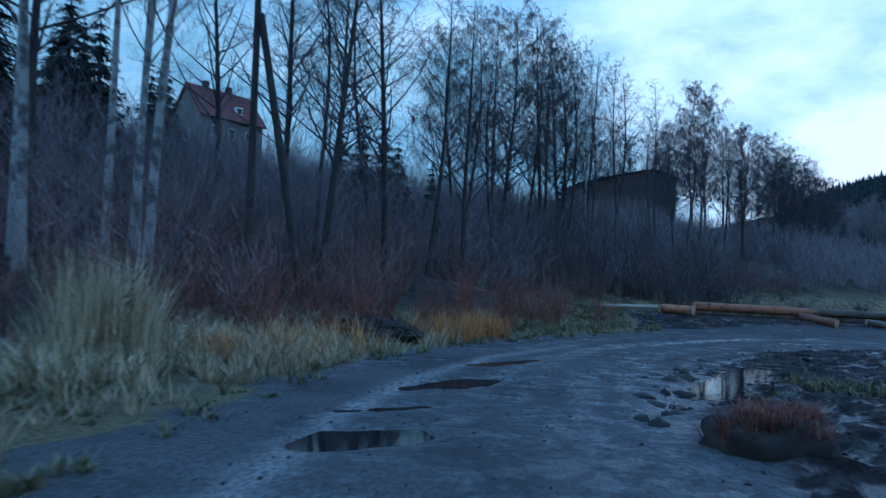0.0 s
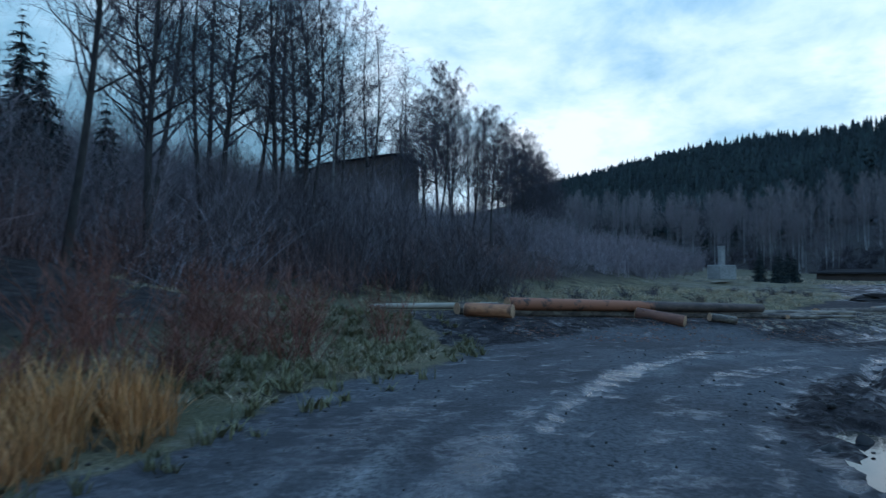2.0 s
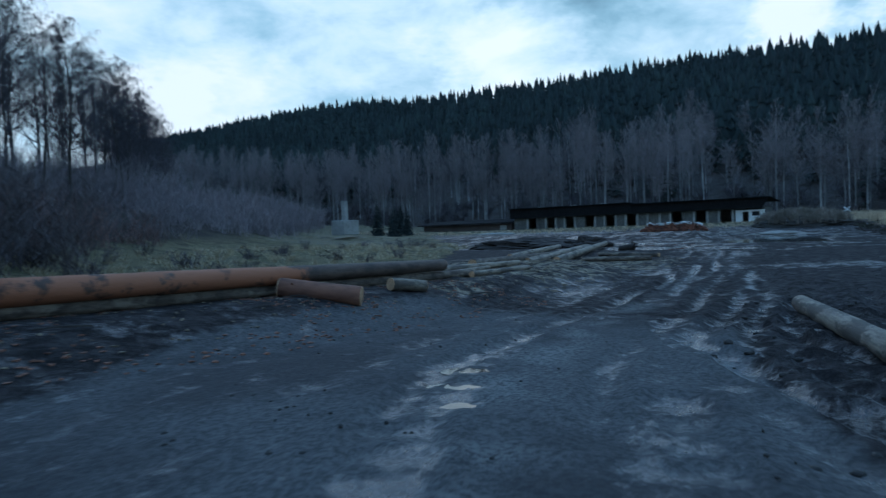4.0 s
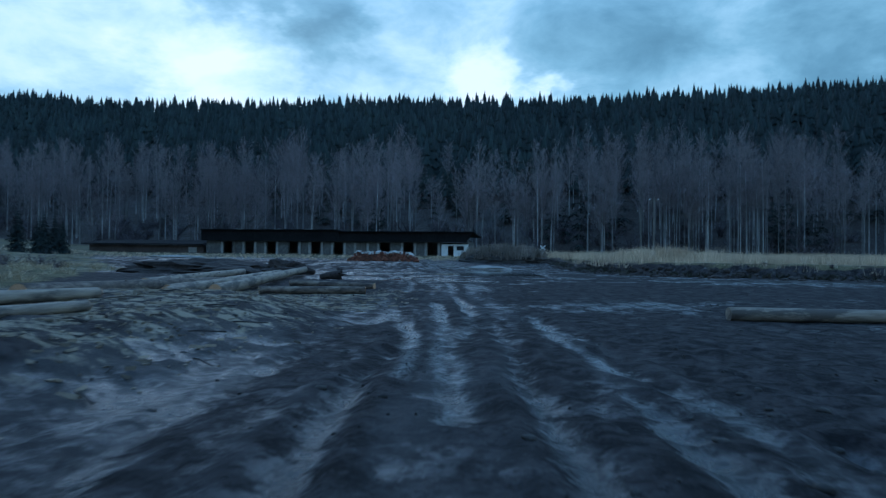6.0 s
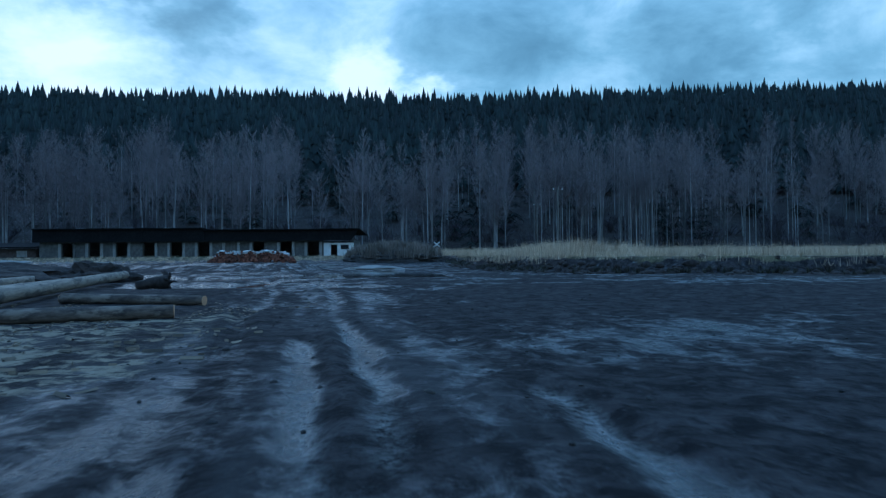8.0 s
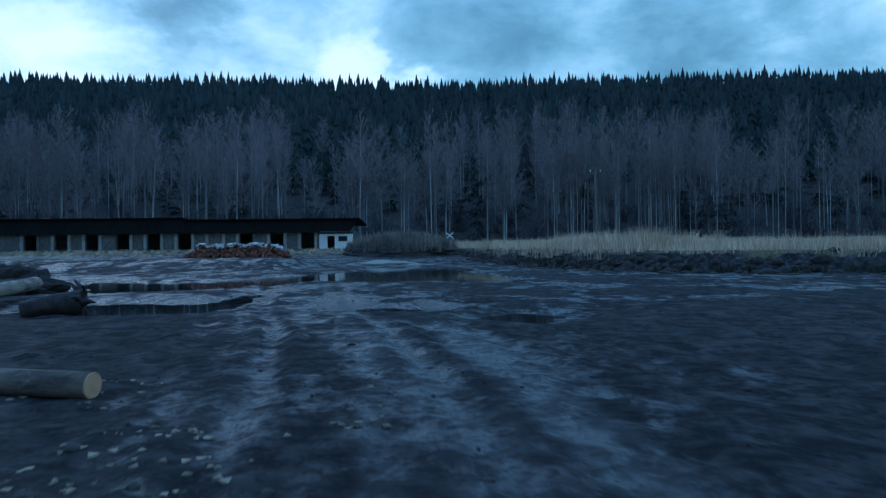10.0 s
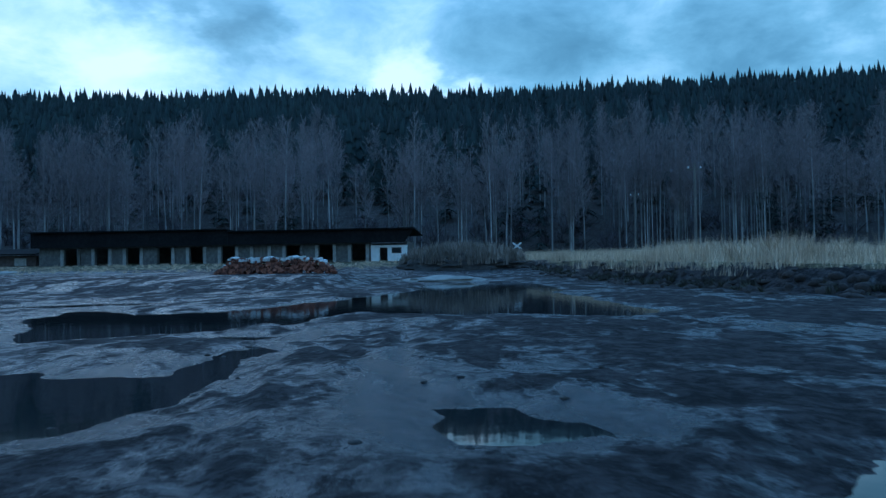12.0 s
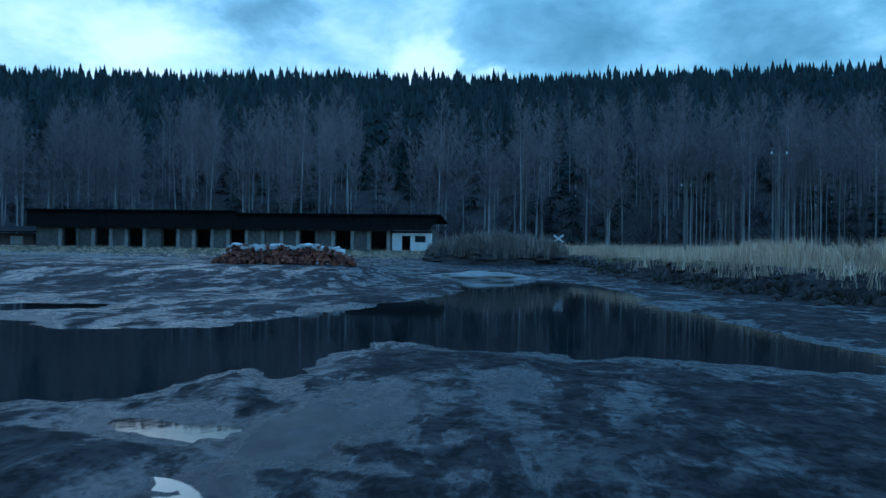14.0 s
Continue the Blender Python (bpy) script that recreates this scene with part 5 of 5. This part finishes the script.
# ---- buildings ----
def build_barn():
    x0, x1, z0, eave = 114.0, 121.0, 0.45, 2.75
    barn = thing("stable_barn", pose(0, 0, 0), "long low grey barn with dark doorways and tarred roof", "barn")
    doors = [74.1 - 3.7 * i for i in range(10)]
    def mesh(name, bm, mat, parent=barn, label=""):
        return part(name, bm, mat, parent, label)
    lintel = 2.5
    edges = [77.6]
    for d in doors:
        edges += [d + 0.78, d - 0.78]
    edges.append(39.4)
    for i in range(0, len(edges), 2):
        mesh("wall", block(x0, edges[i + 1], z0 - 0.4, x0 + 0.3, edges[i], lintel), M_PLASTER)
    mesh("lintel", block(x0, 39.4, lintel, x0 + 0.3, 77.6, eave + 0.05), M_BOARD, label="weathered board above the doorways")
    for i, d in enumerate(doors):
        for s in (1.0, -1.0):
            mesh("pillar", block(x0 - 0.16, d + s - 0.17, z0 - 0.4, x0 - 0.003, d + s + 0.17, lintel), M_CONCRETE if (i * 2 + (s > 0)) % 7 else M_PLASTER)
        if i == 6:
            mesh("door_leaf", block(x0 + 0.12, d - 0.76, z0 + 0.1, x0 + 0.18, d + 0.76, lintel - 0.02), M_BOARD, label="grey boarded door leaf")
    mesh("back_wall", block(x1 - 0.3, 35.4, z0 - 0.4, x1, 77.6, eave), M_PLASTER)
    mesh("end_wall", block(x0, 77.6, z0 - 0.4, x1, 77.9, eave), M_PLASTER)
    mesh("end_wall", block(x0 + 0.31, 35.4, z0 - 0.4, x1 - 0.31, 35.7, eave), M_PLASTER)
    # boarded loft front under a flat-pitched roof, in two lengths
    for ya, yb, top, grow in ((55.4, 78.4, 4.45, 0.0), (35.6, 55.38, 4.2, 1.2)):
        bm = prism(((ya, eave - 0.1), (yb, eave - 0.1), (yb, top - 0.12), (ya - grow * 0.85, top - 0.12)), x0 - 0.75, x0 - 0.6, "x")
        mesh("loft_front", bm, M_DARKROOF, label="black tarred boarding above the doors")
        bm = prism(((x0 - 1.1, top - 0.1), (x0 - 1.1, top + 0.02), (x1 + 0.6, top - 0.5), (x1 + 0.6, top - 0.62)), ya - grow, yb)
        roof = mesh("roof", bm, M_DARKROOF, label="thin black tarred roof")
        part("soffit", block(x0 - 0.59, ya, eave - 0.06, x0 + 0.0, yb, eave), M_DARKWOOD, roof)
    for y in (72.5, 66, 60.5):
        mesh("roof_vent", block(115.3, y, 4.3, 115.7, y + 1.2, 4.62, 0.05), M_CONCRETE)
    # whitewashed room at the end
    mesh("white_room_wall", block(x0 - 0.12, 35.4, z0 - 0.3, x0 + 0.3, 37.55, 2.36), M_WHITE, label="whitewashed wall")
    mesh("white_room_wall", block(x0 - 0.12, 38.45, z0 - 0.3, x0 + 0.3, 39.39, 2.36), M_WHITE)
    mesh("white_room_wall", block(x0 - 0.12, 37.55, 2.1, x0 + 0.3, 38.45, 2.36), M_WHITE)
    win = mesh("window", block(x0 - 0.17, 36.0, 1.45, x0 - 0.123, 37.1, 2.1), M_BOARD)
    part("pane", block(x0 - 0.19, 36.08, 1.52, x0 - 0.172, 37.02, 2.03), M_GLASS, win)
    # low shed joined on at the far end
    shed = thing("low_shed", pose(0, 0, 0), "low dark lean-to shed beside the barn", "shed")
    part("wall", block(115, 79, 0.2, 120, 100, 1.9), M_BRICK, shed)
    part("roof", prism(((114.2, 1.95), (114.2, 2.1), (121, 2.85), (121, 2.7)), 78.6, 101), M_DARKROOF, shed)
    part("panel", block(114.9, 80.2, 0.7, 114.995, 81.6, 1.6), M_CONCRETE, shed, "pale panel leaning on the wall")


def build_woodpile():
    rng = random.Random(51)
    pile = thing("firewood_pile", pose(80.6, 39.0, gz(80.6, 39.0)), "long heap of split reddish firewood under pale covers", "firewood")
    def top(y):
        return 0.82 * max(0.1, min(1.0, (3.7 - y) / 1.0, (3.7 + y) / 1.2)) + 0.06 * math.sin(3.1 * y)
    bm = bmesh.new()
    for i in range(560):
        y = rng.uniform(-3.6, 3.6)
        z = rng.uniform(0, top(y))
        m = pose(rng.uniform(-0.15, 0.15) + 0.45 * z, y, 0.05 + z, rng.uniform(-25, 25), rng.uniform(-20, 20), rng.uniform(-20, 20))
        bmesh.ops.create_cone(bm, cap_ends=True, segments=5, radius1=rng.uniform(0.06, 0.12), radius2=rng.uniform(0.05, 0.10), depth=0.5, matrix=m @ Matrix.Rotation(math.pi / 2, 4, "Y"))
    tagged(part("split_wood", bm, M_SPLIT, pile), kind="stuff")
    for i in range(40):
        y = -3.2 + i * 0.162
        m = pose(0.42, y, top(y) + rng.uniform(-0.04, 0.10), rng.uniform(-16, 16), rng.uniform(-8, 8), rng.uniform(-25, 25)) @ Matrix.Diagonal((rng.uniform(0.5, 1.0), rng.uniform(0.14, 0.36), rng.uniform(0.08, 0.24), 1))
        sheet_ob = part("cover", block(-0.5, -0.5, -0.5, 0.5, 0.5, 0.5, 0.06), M_COVER, pile, "ragged pale sheet laid on top")
        sheet_ob.matrix_local = m


def build_house():
    h = thing("house", pose(-23.6, 64, 13.2, 0, 0, 52) @ Matrix.Scale(0.68, 4), "pale house with a steep red tiled roof among trees", "house")
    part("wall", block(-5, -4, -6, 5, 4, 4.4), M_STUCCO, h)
    part("roof", prism(((-4.6, 4.2), (0, 9.4), (4.6, 4.2), (4.3, 4.1), (0, 9.0), (-4.3, 4.1)), -5.4, 5.4, "x"), M_TILE, h, "red tiled gable roof")
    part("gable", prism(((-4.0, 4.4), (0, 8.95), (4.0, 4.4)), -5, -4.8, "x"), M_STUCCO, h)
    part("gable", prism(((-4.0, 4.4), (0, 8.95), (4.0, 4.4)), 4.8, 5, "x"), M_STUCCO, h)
    for x in (-2.6, 1.2):
        part("chimney", block(x, -0.4, 8.2, x + 0.7, 0.4, 10.2), M_BRICK, h)
    for x in (-3.4, -0.8, 2.0):
        w_ob = part("window", block(x, -4.06, 1.6, x + 1.1, -3.99, 3.1), M_WHITE, h)
        part("pane", block(x + 0.1, -4.08, 1.7, x + 1.0, -4.063, 3.0), M_GLASS, w_ob)
    d = part("dormer_window", block(0.9, -3.3, 5.5, 1.9, -2.4, 6.7), M_WHITE, h)
    part("pane", block(1.0, -3.32, 5.7, 1.8, -3.303, 6.5), M_GLASS, d)


def build_hall():
    h = thing("hall", pose(35, 137, 16.2, 0, 0, 8), "dark brick hall with a shallow gabled roof behind trees", "building")
    part("wall", block(-9.8, -6, -6, 9.8, 6, 5.5), M_BRICK, h)
    part("roof", prism(((-10.3, 5.55), (4.3, 8.8), (10.3, 7.35), (10.3, 7.05), (4.3, 8.45), (-10.3, 5.25)), -6.6, 6.6), M_DARKROOF, h)
    part("gable", prism(((-9.8, 5.5), (9.8, 5.5), (9.8, 7.1), (4.3, 8.42), (-9.8, 5.35)), -5.9, -5.6), M_BRICK, h)
    for x in (-5.6, -2.2):
        part("chimney", block(x, -1, 6.0, x + 0.6, -0.4, 7.9), M_BRICK, h)


def build_posts():
    g = thing("concrete_post", pose(74.4, 83, 2.35) @ Matrix.Scale(0.87, 4), "pale concrete pillar on a broad footing in the meadow", "pillar")
    part("shaft", block(-0.4, -0.4, 0, 0.4, 0.4, 3.6, 0.06), M_CONCRETE, g)
    part("footing", block(-1.8, -1.4, -1.8, 1.8, 1.4, 0.6, 0.08), M_CONCRETE, g)
    part("cap", block(-0.48, -0.48, 3.6, 0.48, 0.48, 3.75, 0.04), M_CONCRETE, g)
    def pole(x, y, h, r, name, label, group, strut=False, arm=True):
        ob = thing(name, pose(x, y, gz(x, y)), label, "pole", group)
        geo = Geo()
        geo.tube([Vector((0, 0, -0.3)), Vector((0, 0, h / 2)), Vector((0, 0, h))], [r, r * 0.85, r * 0.7], 8)
        p_ob = new("shaft", mesh_of("shaft", *geo.arrays(), [M_BARK if strut else M_BOARD]))
        p_ob.parent = ob
        if strut:
            geo = Geo()
            geo.tube([Vector((1.6, -0.1, -0.3)), Vector((0.1, 0, h - 1.7))], [r, r * 0.8], 8)
            p_ob = new("strut", mesh_of("strut", *geo.arrays(), [M_BARK]))
            p_ob.parent = ob
        if arm:
            part("crossarm", block(-0.05, -0.5, h - 0.45, 0.05, 0.5, h - 0.35), M_BOARD, ob)
            for y0 in (-0.42, 0.42):
                bm = bmesh.new()
                bmesh.ops.create_cone(bm, cap_ends=True, segments=8, radius1=0.05, radius2=0.035, depth=0.16, matrix=Matrix.Translation((0, y0, h - 0.27)))
                part("insulator", bm, M_WHITE, ob)
        return ob
    pole(-5.7, 18, 9.6, 0.13, "utility_pole", "dark wooden utility pole with a slanting strut", "", True, False)
    gr = "poles along the wood's edge"
    pole(114, 10.7, 7.0, 0.10, "power_pole", "slim grey power pole at the wood's edge", gr)
    pole(88.7, 12.1, 6.6, 0.11, "power_pole", "slim grey power pole standing in the field", gr)
    ob = thing("crossing_sign", pose(100, 23.85, gz(100, 23.85), 0, 0, -38), "white railway crossing sign with two crossed boards", "sign")
    top = 1.7 - gz(100, 23.85)
    geo = Geo()
    geo.tube([Vector((0, 0, -0.2)), Vector((0, 0, top + 0.3))], [0.05, 0.05], 8)
    o = new("post", mesh_of("post", *geo.arrays(), [M_BOARD]))
    o.parent = ob
    for turn in (32, -32):
        bm = block(-0.02, -0.54, -0.07, 0.02, 0.54, 0.07, 0.008)
        bmesh.ops.transform(bm, matrix=pose(-0.09 if turn > 0 else -0.14, 0, top, turn, 0, 0), verts=bm.verts)
        part("board", bm, M_WHITE, ob, "white painted board")


def build_mound():
    """The overgrown mound right of the barn."""
    rng = random.Random(61)
    bm = bmesh.new()
    bmesh.ops.create_icosphere(bm, subdivisions=4, radius=1.0)
    for v in bm.verts:
        k = 1 + 0.15 * noise.fractal(v.co * 2.5, 0.8, 2.1, 4)
        v.co = Vector((v.co.x * 3.2 * k, v.co.y * 5.6 * k, max(-0.4, v.co.z * 1.35 * k)))
    ob = part("grassy_mound", bm, M_CLOD)
    ob.matrix_world = pose(99, 28.6, gz(99, 28.6))
    tagged(ob, "overgrown mound of earth beside the barn", "mound")
    tuft = tuft_shape(rng, 24, 0.95, 0.02, 0.5)
    spots = []
    for i in range(420):
        a, r = rng.uniform(0, 6.28), math.sqrt(rng.random()) * 0.97
        x, y = 99 + 3.2 * r * math.cos(a), 28.6 + 5.6 * r * math.sin(a)
        spots.append((x, y, gz(99, 28.6) + 1.35 * math.sqrt(max(0, 1 - r * r)) - 0.15, rng.uniform(0, 6), rng.uniform(0.8, 1.6), rng.uniform(0.6, 1.5)))
    stuff("mound_grass", spread(tuft, spots), M_WEEDS, "brown dead weeds growing on the mound", "grass")


def build_sand():
    """Low pale tips of sand lying on the mud in front of the barn and the mound."""
    for x, y, rx, ry, h in ((85.6, 29.4, 1.0, 2.6, 0.34), (100, 74, 1.2, 4.2, 0.3)):
        bm = bmesh.new()
        bmesh.ops.create_icosphere(bm, subdivisions=4, radius=1.0)
        for v in bm.verts:
            k = 1 + 0.25 * noise.fractal(v.co * 2.0 + Vector((x, y, 0)), 0.8, 2.1, 4)
            v.co = Vector((v.co.x * rx * k, v.co.y * ry * k, max(-0.25, v.co.z * h * k)))
        ob = part("sand_mound", bm, M_SAND, smooth_shade=True)
        ob.matrix_world = pose(x, y, gz(x, y))
        tagged(ob, "low pale mound of sand on the wet mud", "sand", "sand tipped in the yard")


def build_planks():
    """Loose boards thrown down between the firewood and the mound."""
    rng = random.Random(77)
    for x, y, turn, length in ((84.5, 33.6, 62, 2.2), (85.2, 33.0, 100, 1.8), (86.0, 34.0, 80, 2.6)):
        m = pose(x, y, gz(x, y) + 0.16, rng.uniform(-6, 6), 0, turn)
        ob = part("loose_plank", block(-length / 2, -0.09, -0.025, length / 2, 0.09, 0.025, 0.006), M_SAND)
        ob.matrix_world = m @ pose(0, 0, 0, 0, rng.uniform(-5, 5), 0)
        tagged(ob, "pale weathered board lying on the mud by the firewood", "plank", "boards by the firewood")


def build_larch():
    """A tan larch standing among the dark spruces of the hillside."""
    rng = random.Random(93)
    trunk, crown = grow_far_tree(rng, 12, 0.16, 44, 26, 0.08, 0.2, 0.05)
    ob = thing("larch_tree", pose(192, 3.0, gz(192, 3.0) - 0.3), "tan autumn larch standing among dark spruces", "tree")
    for nm, arrays, mat in (("trunk", trunk, M_BARK), ("crown", crown, M_DRY)):
        piece = new(nm, mesh_of(nm, *arrays, [mat]))
        piece.parent = ob


def build_clods():
    """Dug-out lumps of earth along the edge of the field."""
    rng = random.Random(71)
    lumps = []
    for k in range(8):
        bm = bmesh.new()
        bmesh.ops.create_icosphere(bm, subdivisions=2 if k < 4 else 1, radius=1.0)
        for v in bm.verts:
            v.co *= 1 + 0.55 * noise.noise(v.co * 2.3 + Vector((k * 5, 0, 0)))
        bmesh.ops.triangulate(bm, faces=bm.faces)
        bm.verts.index_update()
        lumps.append((np.array([tuple(v.co) for v in bm.verts], np.float32), np.array([[v.index for v in f.verts] for f in bm.faces], np.int32)))
        bm.free()
    sets = []
    for lump in lumps[:4]:
        spots = []
        for (ax, ay), (bx, by) in zip(FIELD[2:8], FIELD[3:9]):
            k = int(math.hypot(bx - ax, by - ay) * 1.9)
            for i in range(k):
                u = rng.random()
                spots.append((ax + (bx - ax) * u + rng.gauss(0, 0.5), ay + (by - ay) * u + rng.gauss(0, 0.6)))
        sets.append(spread(lump, settle(rng, spots, 0.10, 0.34, 0.08, 0.26, 0.05)))
    churned = []
    for lump in lumps[4:]:
        rows = [(x, y) for x, y in scatter(rng, 1500, 1, 24, 3, 23, lambda x, y: True) if -4.5 < beside(np.array([x]), np.array([y]), INNER)[0] < -0.2][:110]
        churned.append(spread(lump, settle(rng, rows, 0.02, 0.06, 0.015, 0.045, 0.003)))
        rows = scatter(rng, 70, 18, 52, 14, 31, lambda x, y: True)
        churned.append(spread(lump, settle(rng, rows, 0.02, 0.06, 0.015, 0.04, 0.006)))
    for k, lump in enumerate(lumps[:4]):
        rows = [(2.25 + 0.4 * (k % 2), 6.2 + 0.3 * k), (2.7, 7.4 + 0.25 * k), (3.1 + 0.1 * k, 8.6), (3.4, 9.4 + 0.2 * k), (4.0, 10.2 + 0.2 * k), (4.4 + 0.3 * k, 11.2), (5.5 + 0.3 * k, 12.6), (7.2 + 0.3 * k, 14.4)]
        churned.append(spread(lump, settle(rng, [(x + rng.gauss(0, 0.15), y + rng.gauss(0, 0.2)) for x, y in rows], 0.06, 0.15, 0.05, 0.12, 0.03)))
    stuff("mud_clods", joined(churned), M_CLOD, "black lumps of churned mud beside the wheel tracks", "earth", True)
    stuff("earth_clods", joined(sets), M_HEAP, "row of dark earth clods along the field's edge", "earth", True)


def build_sod():
    """A torn-up sod with dead grass at the edge of the churned mud."""
    rng = random.Random(91)
    x, y = 3.05, 5.5
    bm = bmesh.new()
    bmesh.ops.create_icosphere(bm, subdivisions=4, radius=1.0)
    for v in bm.verts:
        k = 1 + 0.22 * noise.fractal(v.co * 2.4, 0.8, 2.1, 5)
        v.co = Vector((v.co.x * 0.62 * k, v.co.y * 0.38 * k, min(0.27 + 0.03 * k, max(-0.2, v.co.z * 0.42 * k))))
    sod = thing("grass_sod", pose(x, y, gz(x, y), 0, 0, 10), "torn-up brown sod with dead grass on the mud", "sod")
    part("earth", bm, M_HEAP, sod, smooth_shade=True)
    tuft = tuft_shape(rng, 16, 0.22, 0.005, 1.3)
    spots = []
    for i in range(110):
        a, r = rng.uniform(0, 6.28), math.sqrt(rng.random()) * 0.97
        spots.append((0.60 * r * math.cos(a), 0.36 * r * math.sin(a), min(0.26, 0.42 * math.sqrt(1 - r * r)) - 0.05, rng.uniform(0, 6), 1.0, rng.uniform(0.4, 1.1)))
    grass = new("dead_grass", mesh_of("dead_grass", *spread(tuft, spots), [M_RED], smooth_shade=False))
    grass.parent = sod
    tagged(grass, "brown dead grass blades", kind="stuff")


def build_debris():
    """Bark, chips and sticks strewn round the logs and along the yard's edge."""
    rng = random.Random(81)
    chip = Geo()
    a = [Vector(p) for p in ((-0.5, -0.5, 0), (0.5, -0.4, 0.1), (0.45, 0.5, 0.02), (-0.4, 0.42, 0.14))]
    low = [p - Vector((0, 0, 0.16)) for p in a]
    chip.v = [tuple(p) for p in a + low]
    chip.f = [(0, 1, 2), (0, 2, 3), (0, 4, 5), (0, 5, 1), (1, 5, 6), (1, 6, 2), (2, 6, 7), (2, 7, 3), (3, 7, 4), (3, 4, 0)]
    def strew(count, x0, x1, y0, y1, ok=lambda x, y: True):
        return scatter(rng, count, x0, x1, y0, y1, ok)
    def patchy(x, y):
        return float(rough_noise(np.array([x * 0.5]), np.array([y * 1.6]), 1.2, 2, 95)[0]) > 0.14
    spots = strew(900, 8, 28, 24.0, 29.5) + strew(2000, 23, 41, 25.4, 35, patchy) + strew(900, 17, 34, 26.2, 31.5, patchy)
    spots = [p for p in spots if p[1] > 24.2 + 0.06 * max(0, p[0] - 20) or p[1] < 19]
    v = settle(rng, spots, 0.015, 0.06, 0.03, 0.12, -0.006)
    stuff("bark_litter", spread(chip.arrays(), v), M_CHIP, "pale bark and wood chips strewn on the mud", "litter")
    slab = Geo()
    for k in range(4):
        slab.v += [(-0.5 + k / 3, -0.09 + 0.02 * (k % 2), 0.0), (-0.5 + k / 3, 0.0, 0.05), (-0.5 + k / 3, 0.08 + 0.03 * (k % 2), 0.0)]
    for k in range(3):
        a0 = 3 * k
        slab.f += [(a0, a0 + 3, a0 + 4), (a0, a0 + 4, a0 + 1), (a0 + 1, a0 + 4, a0 + 5), (a0 + 1, a0 + 5, a0 + 2)]
    spots = [q for q in strew(1200, 21, 36, 23.6, 31.5) if q[1] > 23.2 + 0.05 * q[0] and rough_noise(np.array([q[0]]), np.array([q[1]]), 1.6, 2, 101)[0] > 0.0][:360]
    stuff("bark_slabs", spread(slab.arrays(), settle(rng, spots, 0.06, 0.24, 0.25, 0.7, -0.004)), M_CHIP, "pale slabs of stripped bark strewn before the logs", "litter")
    scraps = [q for q in strew(900, 8.5, 20, 23.6, 26.6) if rough_noise(np.array([q[0]]), np.array([q[1]]), 1.4, 2, 99)[0] > -0.1]
    stuff("bark_scraps", spread(chip.arrays(), settle(rng, scraps, 0.02, 0.07, 0.03, 0.12, -0.006)), M_REDBARK, "torn orange bark strewn round the logs", "litter")
    stick = Geo()
    stick.tube([Vector((-0.5, 0, 0)), Vector((0, 0.04, 0.03)), Vector((0.5, 0, 0))], [0.018, 0.016, 0.008], 4)
    stick.tube([Vector((0.1, 0.03, 0.02)), Vector((0.3, 0.2, 0.05))], [0.01, 0], 3)
    spots = strew(110, 7, 30, 24.6, 31) + strew(50, 26, 44, 28.5, 38) + strew(40, 5, 24, 9, 19, lambda x, y: y < 9 + 0.62 * x)
    stuff("strewn_sticks", spread(stick.arrays(), settle(rng, spots, 0.25, 0.9, 0.6, 1.0, -0.012)), M_BARK, "broken sticks strewn over the mud", "litter")
    bm = bmesh.new()
    bmesh.ops.create_icosphere(bm, subdivisions=1, radius=1.0)
    for q in bm.verts:
        q.co *= 1 + 0.4 * noise.noise(q.co * 2)
    bm.verts.index_update()
    arrays = (np.array([tuple(q.co) for q in bm.verts], np.float32), np.array([[q.index for q in f.verts] for f in bm.faces], np.int32))
    bm.free()
    spots = strew(700, -5, 12, -2, 22, lambda x, y: abs(x + 0.3 - 0.012 * y * y) < 6) + strew(500, 10, 46, 17, 32)
    stuff("loose_stones", spread(arrays, settle(rng, spots, 0.008, 0.026, 0.008, 0.022, -0.003)), M_CLOD, "small loose stones on track and mud", "stones")


build_debris()
build_sand()
build_planks()
build_larch()
build_sod()
build_clods()
build_logs()
build_heaps()
build_barn()
build_woodpile()
build_house()
build_hall()
build_posts()
build_mound()
